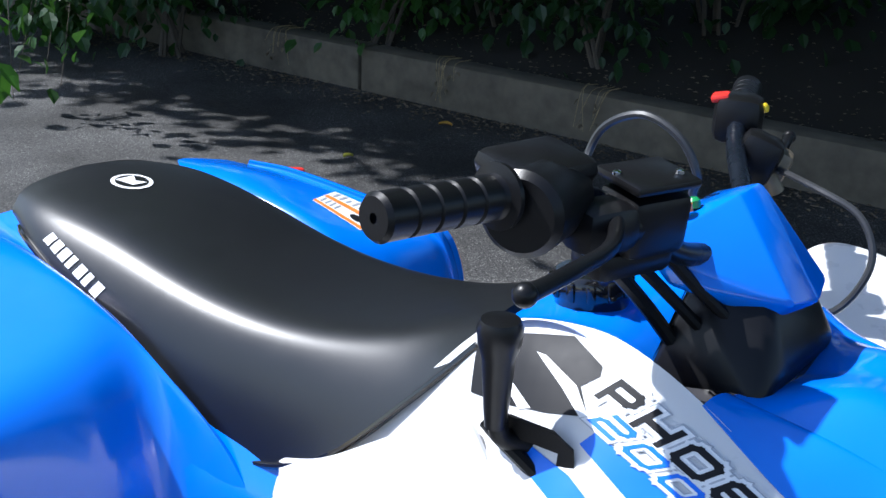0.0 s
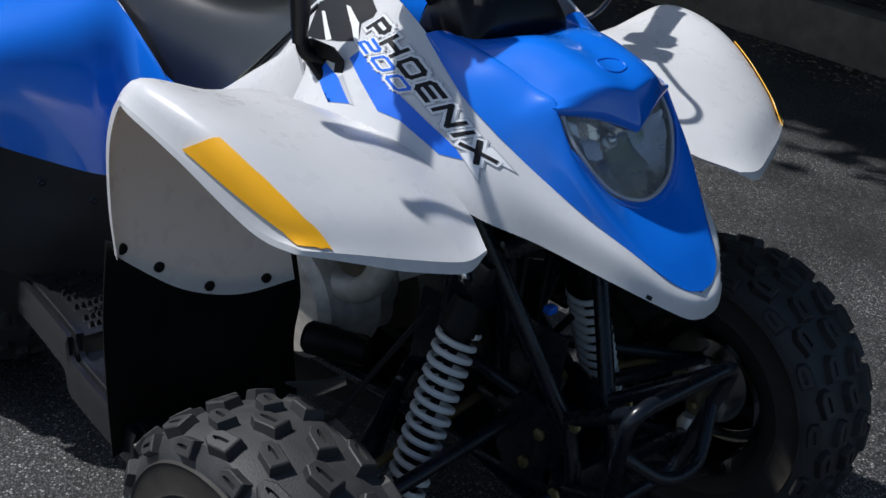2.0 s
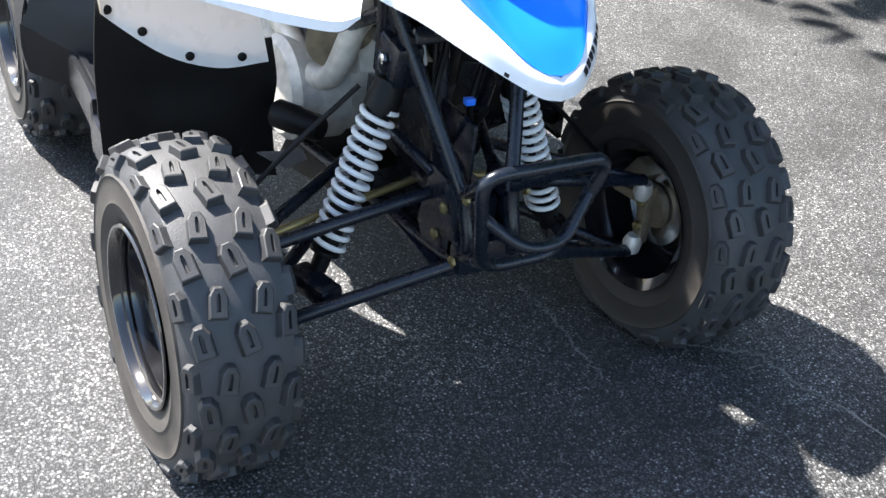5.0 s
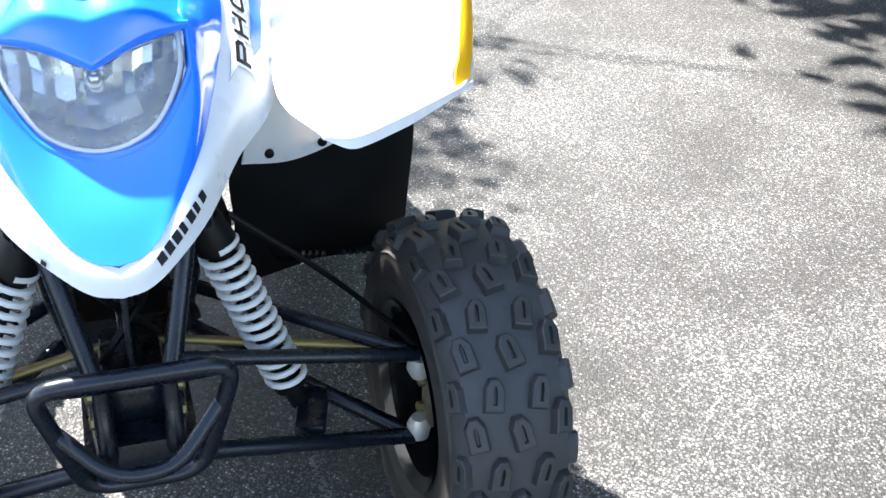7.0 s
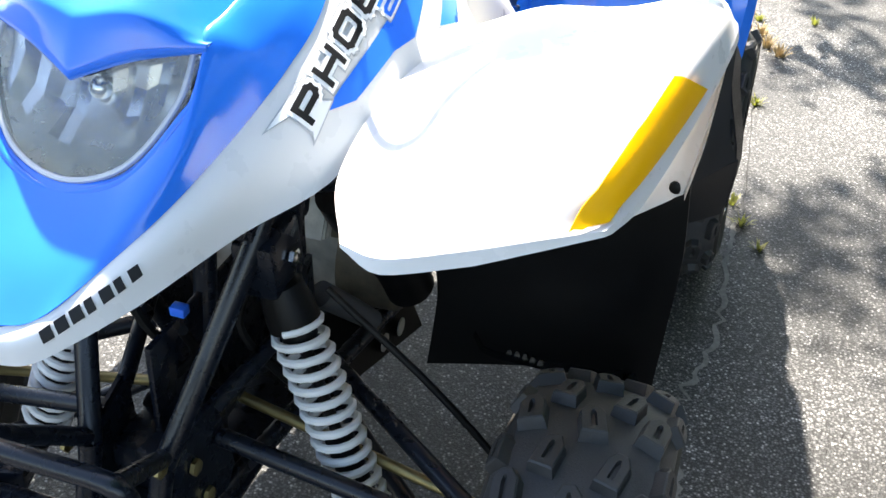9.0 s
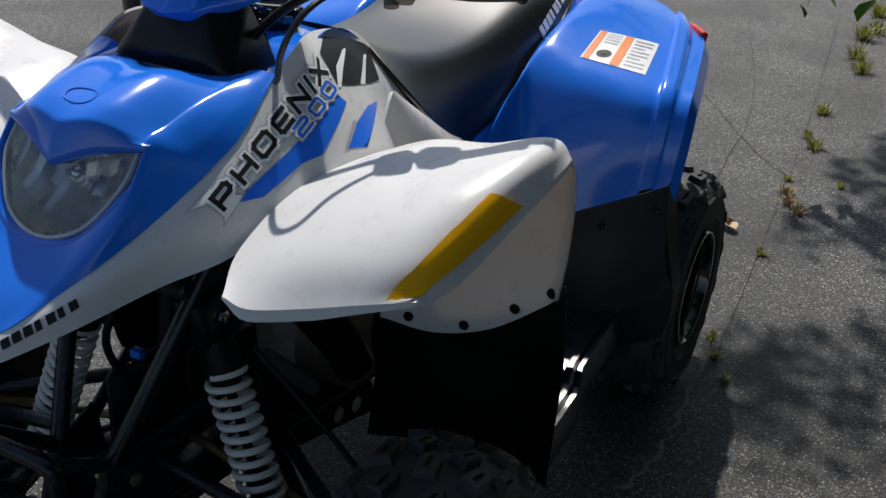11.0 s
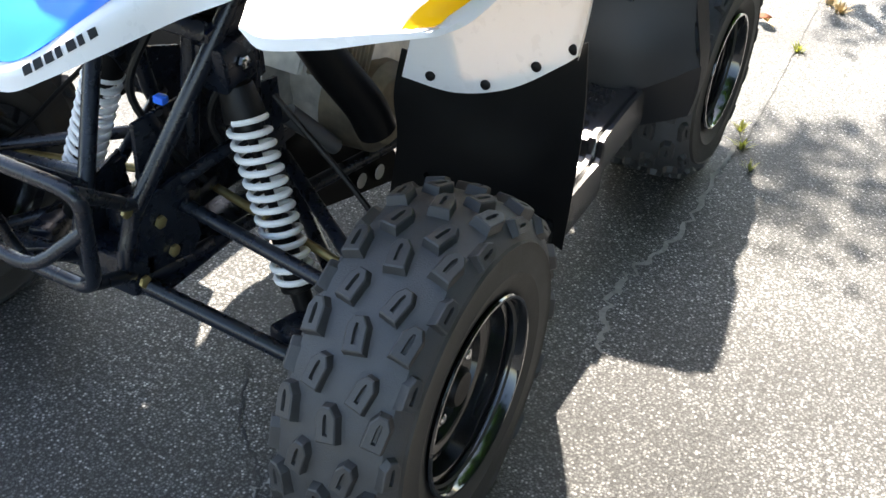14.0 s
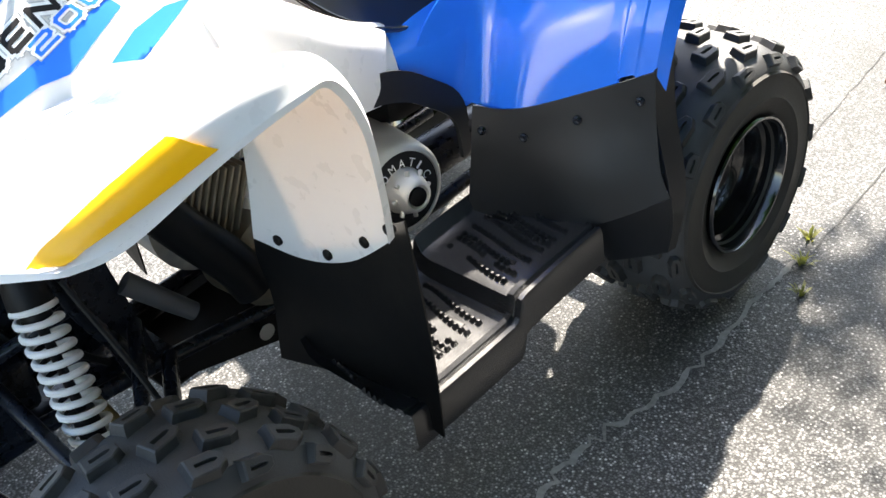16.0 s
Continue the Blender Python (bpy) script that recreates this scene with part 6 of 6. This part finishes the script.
def dapple_branch():
    """An unseen bough added above the view to dapple the asphalt beside the rear wheel."""
    rnd = random.Random(3)
    base = tagged(new("branch"), "unseen leafy branch added to dapple the asphalt", "branch")
    line = [Vector(p) for p in ((-4.8, 4.9, 2.7), (-4.4, 2.4, 2.9), (-3.4, 0.8, 2.7), (-2.6, 0.25, 2.4), (-1.9, -0.05, 2.2))]
    part("bough", tube(line, 0.010, seg=8, taper=0.2), BARK, base)
    spots = []
    # each leaf clump is set sunward of the ground spot it should shade
    tips = [(x - 0.65 * h, y - 0.365 * h, h) for x, y, h in (
        (-0.40, 0.575, 2.1), (-0.52, 0.59, 2.2), (-0.30, 0.66, 2.2), (-0.20, 0.70, 2.1), (-0.16, 0.78, 2.1), (-0.43, 0.67, 2.1), (-0.48, 0.64, 2.2), (-0.62, 0.70, 2.3), (-0.32, 0.74, 2.0), (-0.47, 0.76, 2.2), (-0.60, 0.79, 2.1), (-0.36, 0.88, 2.2), (-0.53, 0.88, 2.0), (-0.74, 0.86, 2.3), (-0.24, 0.92, 2.1), (-0.68, 0.96, 2.2),
        (-1.32, 0.60, 2.2), (-1.42, 0.68, 2.3), (-1.30, 0.76, 2.2), (-1.52, 0.80, 2.4), (-1.58, 0.90, 2.3), (-1.88, 0.66, 2.4), (-2.02, 0.82, 2.4), (-1.75, 0.74, 2.3),
        (-0.92, 0.98, 2.4), (-1.20, 0.95, 2.3), (-0.82, 1.16, 2.4), (-1.10, 1.20, 2.5), (-1.50, 1.06, 2.4), (-2.3, 0.75, 2.4), (-2.2, 0.98, 2.4))]
    for k, tip in enumerate(tips):
        tip = Vector(tip)
        c = min((curve_at(line, 0.4 + 0.6 * j / 30) for j in range(31)), key=lambda q: (q - tip).length)
        part("twig", tube([c, c.lerp(tip, 0.5) + Vector((0, 0, 0.06)), tip], 0.004, seg=5, steps=4, taper=0.3), BARK, base)
        for j in range(20):
            spots.append((c.lerp(tip, rnd.uniform(0.85, 1.05)) + Vector((rnd.gauss(0, 0.065), rnd.gauss(0, 0.065), rnd.gauss(0.02, 0.04))), ((tip - c).x, (tip - c).y, 0)))
    leafy("leaves", spots, 0.075, LEAF, base, rnd, 1.0)
    return base


def hanging_twig(root, tips, count, size, seed, mat):
    """A thin twig that hangs from the crowns, with leaves round its ends."""
    rnd = random.Random(seed)
    base = tagged(new("twig"), "thin hanging twig with fresh green leaves", "twig", "twigs hanging from the crowns")
    spots = []
    for tip in tips:
        tip, top = Vector(tip), Vector(root)
        part("stalk", tube([top, top.lerp(tip, 0.6) + Vector((0, 0, 0.10)), tip], 0.004, seg=5, steps=5, taper=0.3), BARK, base)
        for j in range(count):
            spots.append((top.lerp(tip, rnd.uniform(0.90, 1.02)) + Vector((rnd.gauss(0, size * 0.5), rnd.gauss(0, size * 0.5), rnd.gauss(0, size * 0.35))), (rnd.uniform(-1, 1), rnd.uniform(-1, 1), -0.2)))
    leafy("leaves", spots, size, mat, base, rnd, 1.0)
    return base


dapple_branch()
hanging_twig((-2.40, 0.90, 2.6), [(-1.80, 0.335, 0.53), (-1.78, 0.42, 0.52)], 6, 0.085, 31, LEAF)
hanging_twig((-2.30, 1.10, 2.6), [(-1.80, 0.600, 0.60), (-1.78, 0.68, 0.60)], 5, 0.085, 32, LEAF)
# dark leaf colour on these two stands in for shade the sun misses
hanging_twig((-3.60, 2.60, 2.4), [(-3.52, 1.9, 0.21), (-3.40, 1.9, 0.19), (-3.74, 1.9, 0.17)], 4, 0.07, 33, LEAFDARK)
hanging_twig((-3.40, 2.60, 2.4), [(-3.15, 1.9, 0.55), (-3.55, 1.9, 0.52), (-3.75, 1.9, 0.52), (-3.35, 1.9, 0.58)], 12, 0.08, 34, LEAFDARK)


def tuft(x, y, size, n, seed, mat=GRASS):
    rnd = random.Random(seed)
    vs, fs = [], []
    for k in range(n):
        a = rnd.uniform(0, 6.28)
        r = size * 0.35 * rnd.random()
        px, py = x + r * math.cos(a), y + r * math.sin(a)
        h = size * rnd.uniform(0.25, 0.7)
        lean = size * rnd.uniform(0.1, 0.7)
        w = 0.0022
        i = len(vs)
        ox, oy = -math.sin(a) * w, math.cos(a) * w
        vs += [(px - ox, py - oy, 0), (px + ox, py + oy, 0), (px + lean * 0.4 * math.cos(a) + ox * 0.8, py + lean * 0.4 * math.sin(a) + oy * 0.8, h * 0.65), (px + lean * 0.4 * math.cos(a) - ox * 0.8, py + lean * 0.4 * math.sin(a) - oy * 0.8, h * 0.65), (px + lean * math.cos(a), py + lean * math.sin(a), h)]
        fs += [(i, i + 1, i + 2, i + 3), (i + 3, i + 2, i + 4)]
    me = bpy.data.meshes.new("weed")
    me.from_pydata(vs, [], fs)
    me.materials.append(mat)
    return tagged(new("weed", me), "small tuft of green grass in an asphalt crack", "weed", "weeds in the asphalt cracks", "stuff")


WEEDS = [(-0.486, 0.557, 0.042, 30), (-0.56, 0.53, 0.036, 22), (-1.08, 0.53, 0.040, 30), (-1.67, 0.48, 0.04, 25), (-2.01, 0.50, 0.07, 60), (-2.10, 0.46, 0.05, 40), (-2.41, 0.46, 0.07, 60), (-3.04, 0.50, 0.10, 90), (-3.25, 0.45, 0.10, 80), (-3.59, 0.43, 0.12, 110), (-3.75, 0.47, 0.10, 90), (-4.11, 0.43, 0.12, 110), (-4.9, 0.30, 0.12, 100), (-0.40, 0.60, 0.036, 20), (-1.70, 0.64, 0.04, 20)]
for i, (x, y, h, n) in enumerate(WEEDS):
    tuft(x, y, h, n, 200 + i)
DRY = material("dry_grass", (0.35, 0.26, 0.13), 0.8, vary=0.3)
for i, (x, y) in enumerate(((-1.47, 0.52), (-1.42, 0.56), (-1.55, 0.50))):
    tuft(x, y, 0.05, 50, 300 + i, DRY)


def fallen_leaf(x, y, turn, mat, size=0.055):
    bm = bmesh.new()
    top = []
    n = 14
    for k in range(n + 1):
        f = k / n
        w = size * 0.36 * math.sin(math.pi * f ** 0.8)
        top.append([bm.verts.new((x0, y0, 0.004 + 0.010 * abs(b) + 0.006 * math.sin(3 * f))) for b in (-1, -0.5, 0, 0.5, 1) for x0, y0 in ((f * size - size / 2, b * w),)])
    for i in range(n):
        for j in range(4):
            try:
                bm.faces.new((top[i][j], top[i][j + 1], top[i + 1][j + 1], top[i + 1][j]))
            except ValueError:
                pass
    bmesh.ops.remove_doubles(bm, verts=bm.verts, dist=1e-5)
    bm.transform(pose(x, y, 0.001, 0, 0, turn))
    return tagged(part("fallen_leaf", bm, mat), "curled dry leaf lying on the asphalt", "leaf")


fallen_leaf(-1.19, 0.418, 40, material("pale_dry_leaf", (0.55, 0.42, 0.25), 0.7, vary=0.2))
fallen_leaf(-1.215, 0.395, 120, material("brown_dry_leaf", (0.20, 0.07, 0.03), 0.7, vary=0.2), 0.045)
fallen_leaf(-2.15, 2.45, 70, material("yellow_leaf", (0.45, 0.42, 0.05), 0.6, vary=0.2), 0.05)
fallen_leaf(-2.2, 3.2, 20, material("orange_leaf", (0.5, 0.28, 0.04), 0.6, vary=0.2), 0.07)


def ribbon(pts, w, mat, name, label, seed, z=0.002):
    """A ragged narrow band on the ground: an open crack, or the dust that fills one."""
    rnd = random.Random(seed)
    line = [curve_at([Vector((*p, 0)) for p in pts], k / 60) for k in range(61)]
    bm = bmesh.new()
    prev = None
    for i, p in enumerate(line):
        d = (line[min(i + 1, 60)] - line[max(i - 1, 0)]).normalized()
        s = Vector((-d.y, d.x, 0))
        p = p + s * rnd.gauss(0, w * 0.8)
        a = bm.verts.new(p + s * w * rnd.uniform(0.2, 1.0) + Vector((0, 0, z)))
        b = bm.verts.new(p - s * w * rnd.uniform(0.2, 1.0) + Vector((0, 0, z)))
        if prev:
            bm.faces.new((prev[0], prev[1], b, a))
        prev = (a, b)
    return tagged(part(name, bm, mat), label, "crack", kind="structure")


DUST = material("crack_dust", (0.17, 0.165, 0.155), 0.95, vary=0.4, scale=120, bump=0.5, bump_scale=300)
TAR = material("dark_crack", (0.03, 0.03, 0.03), 0.95, vary=0.3, scale=60)
ribbon([(0.93, 0.47), (0.968, 0.514), (1.021, 0.59), (1.128, 0.602), (1.202, 0.625), (1.6, 0.72)], 0.005, DUST, "ground_crack", "pale dust-filled crack in the asphalt", 1)
ribbon([(0.644, 0.267), (0.764, 0.273), (0.86, 0.262), (0.964, 0.259)], 0.005, DUST, "ground_crack", "pale dust-filled crack in the asphalt", 2)
ribbon([(0.36, 0.57), (0.22, 0.515), (0.10, 0.526), (-0.09, 0.556), (-0.34, 0.545), (-0.5, 0.55)], 0.008, DUST, "ground_crack", "pale dust-filled crack in the asphalt", 3)
ribbon([(-0.5, 0.56), (-1.4, 0.50), (-2.4, 0.42), (-4.9, 0.16)], 0.0022, TAR, "ground_crack", "narrow dark crack in the asphalt", 4)
ribbon([(-0.9, 0.35), (-1.6, 0.28), (-2.4, 0.2), (-3.6, -0.1)], 0.002, TAR, "ground_crack", "narrow dark crack in the asphalt", 5)


ribbon([(0.70, 0.06), (0.719, 0.085), (0.822, 0.149), (0.884, 0.232), (0.98, 0.30)], 0.0035, TAR, "ground_crack", "narrow dark crack in the asphalt", 6)
ribbon([(-1.67, 0.75), (-1.72, 0.45), (-2.2, 0.12), (-3.0, -0.35)], 0.0022, TAR, "ground_crack", "narrow dark crack in the asphalt", 7)


def litter():
    rnd = random.Random(11)
    vs, fs = [], []
    for k in range(5200):
        x = rnd.uniform(-7.5, 2.5)
        y = KERB_Y - abs(rnd.gauss(0, 0.16)) - 0.005 if k < 3000 else KERB_Y + 0.2 + rnd.random() ** 2 * 1.2
        z = 0.004 if k < 3000 else KERB_H - 0.02 + 0.28 * (y - KERB_Y - 0.17)
        q = rnd.uniform(0.004, 0.016)
        a = rnd.uniform(0, 6.28)
        i = len(vs)
        for c, s2, up in ((1, 0, 0.2), (0, 0.6, 0.7), (-1, 0, 0.3), (0, -0.6, 0.9)):
            vs.append((x + q * (c * math.cos(a) - s2 * math.sin(a)), y + q * (c * math.sin(a) + s2 * math.cos(a)), z + up * q * 0.6))
        fs.append((i, i + 1, i + 2, i + 3))
    me = bpy.data.meshes.new("leaf_litter")
    me.from_pydata(vs, [], fs)
    me.materials.append(LITTER)
    return tagged(new("leaf_litter", me), "dry leaf litter and grit along the kerb", "litter", kind="stuff")


litter()


def verge():
    """Rough grass where the asphalt ends, far behind the machine."""
    rnd = random.Random(12)
    vs, fs = [], []
    for k in range(9000):
        x, y = -7.2 - 6 * rnd.random() ** 1.5, rnd.uniform(-5, 3)
        a, h = rnd.uniform(0, 6.28), rnd.uniform(0.05, 0.16)
        i = len(vs)
        dx, dy = 0.006 * math.cos(a), 0.006 * math.sin(a)
        vs += [(x - dx, y - dy, 0), (x + dx, y + dy, 0), (x + rnd.uniform(-0.06, 0.06), y + rnd.uniform(-0.06, 0.06), h)]
        fs.append((i, i + 1, i + 2))
    me = bpy.data.meshes.new("verge_grass")
    me.from_pydata(vs, [], fs)
    me.materials.append(GRASS)
    return tagged(new("verge_grass", me), "rough green grass at the far asphalt edge", "grass", kind="stuff")


verge()


def kerb_vine(x, seed):
    """Dry stalks that hang over the kerb face."""
    rnd = random.Random(seed)
    bm = bmesh.new()
    for k in range(7):
        x0 = x + rnd.uniform(-0.07, 0.07)
        x1 = x0 + rnd.uniform(-0.06, 0.06)
        tube_into(bm, [(x0, KERB_Y + 0.12, KERB_H + 0.02), (x0, KERB_Y - 0.012, KERB_H + 0.015), (x1, KERB_Y - 0.02 - 0.03 * rnd.random(), KERB_H - rnd.uniform(0.05, 0.2))], 0.0022, seg=4, steps=3, taper=0.4)
    base = tagged(part("dry_vine", bm, DRY), "dry brown stalks hanging over the kerb", "vine", kind="stuff")
    spots = [((x + rnd.uniform(-0.08, 0.08), KERB_Y - 0.03, KERB_H - rnd.uniform(0.0, 0.16)), (rnd.uniform(-1, 1), -0.3, -0.4)) for k in range(14)]
    leafy("leaves", spots, 0.028, LITTER, base, rnd, 0.8)


for i, x in enumerate((-1.55, -0.05, 0.35, -3.6, -2.4)):
    kerb_vine(x, 70 + i)
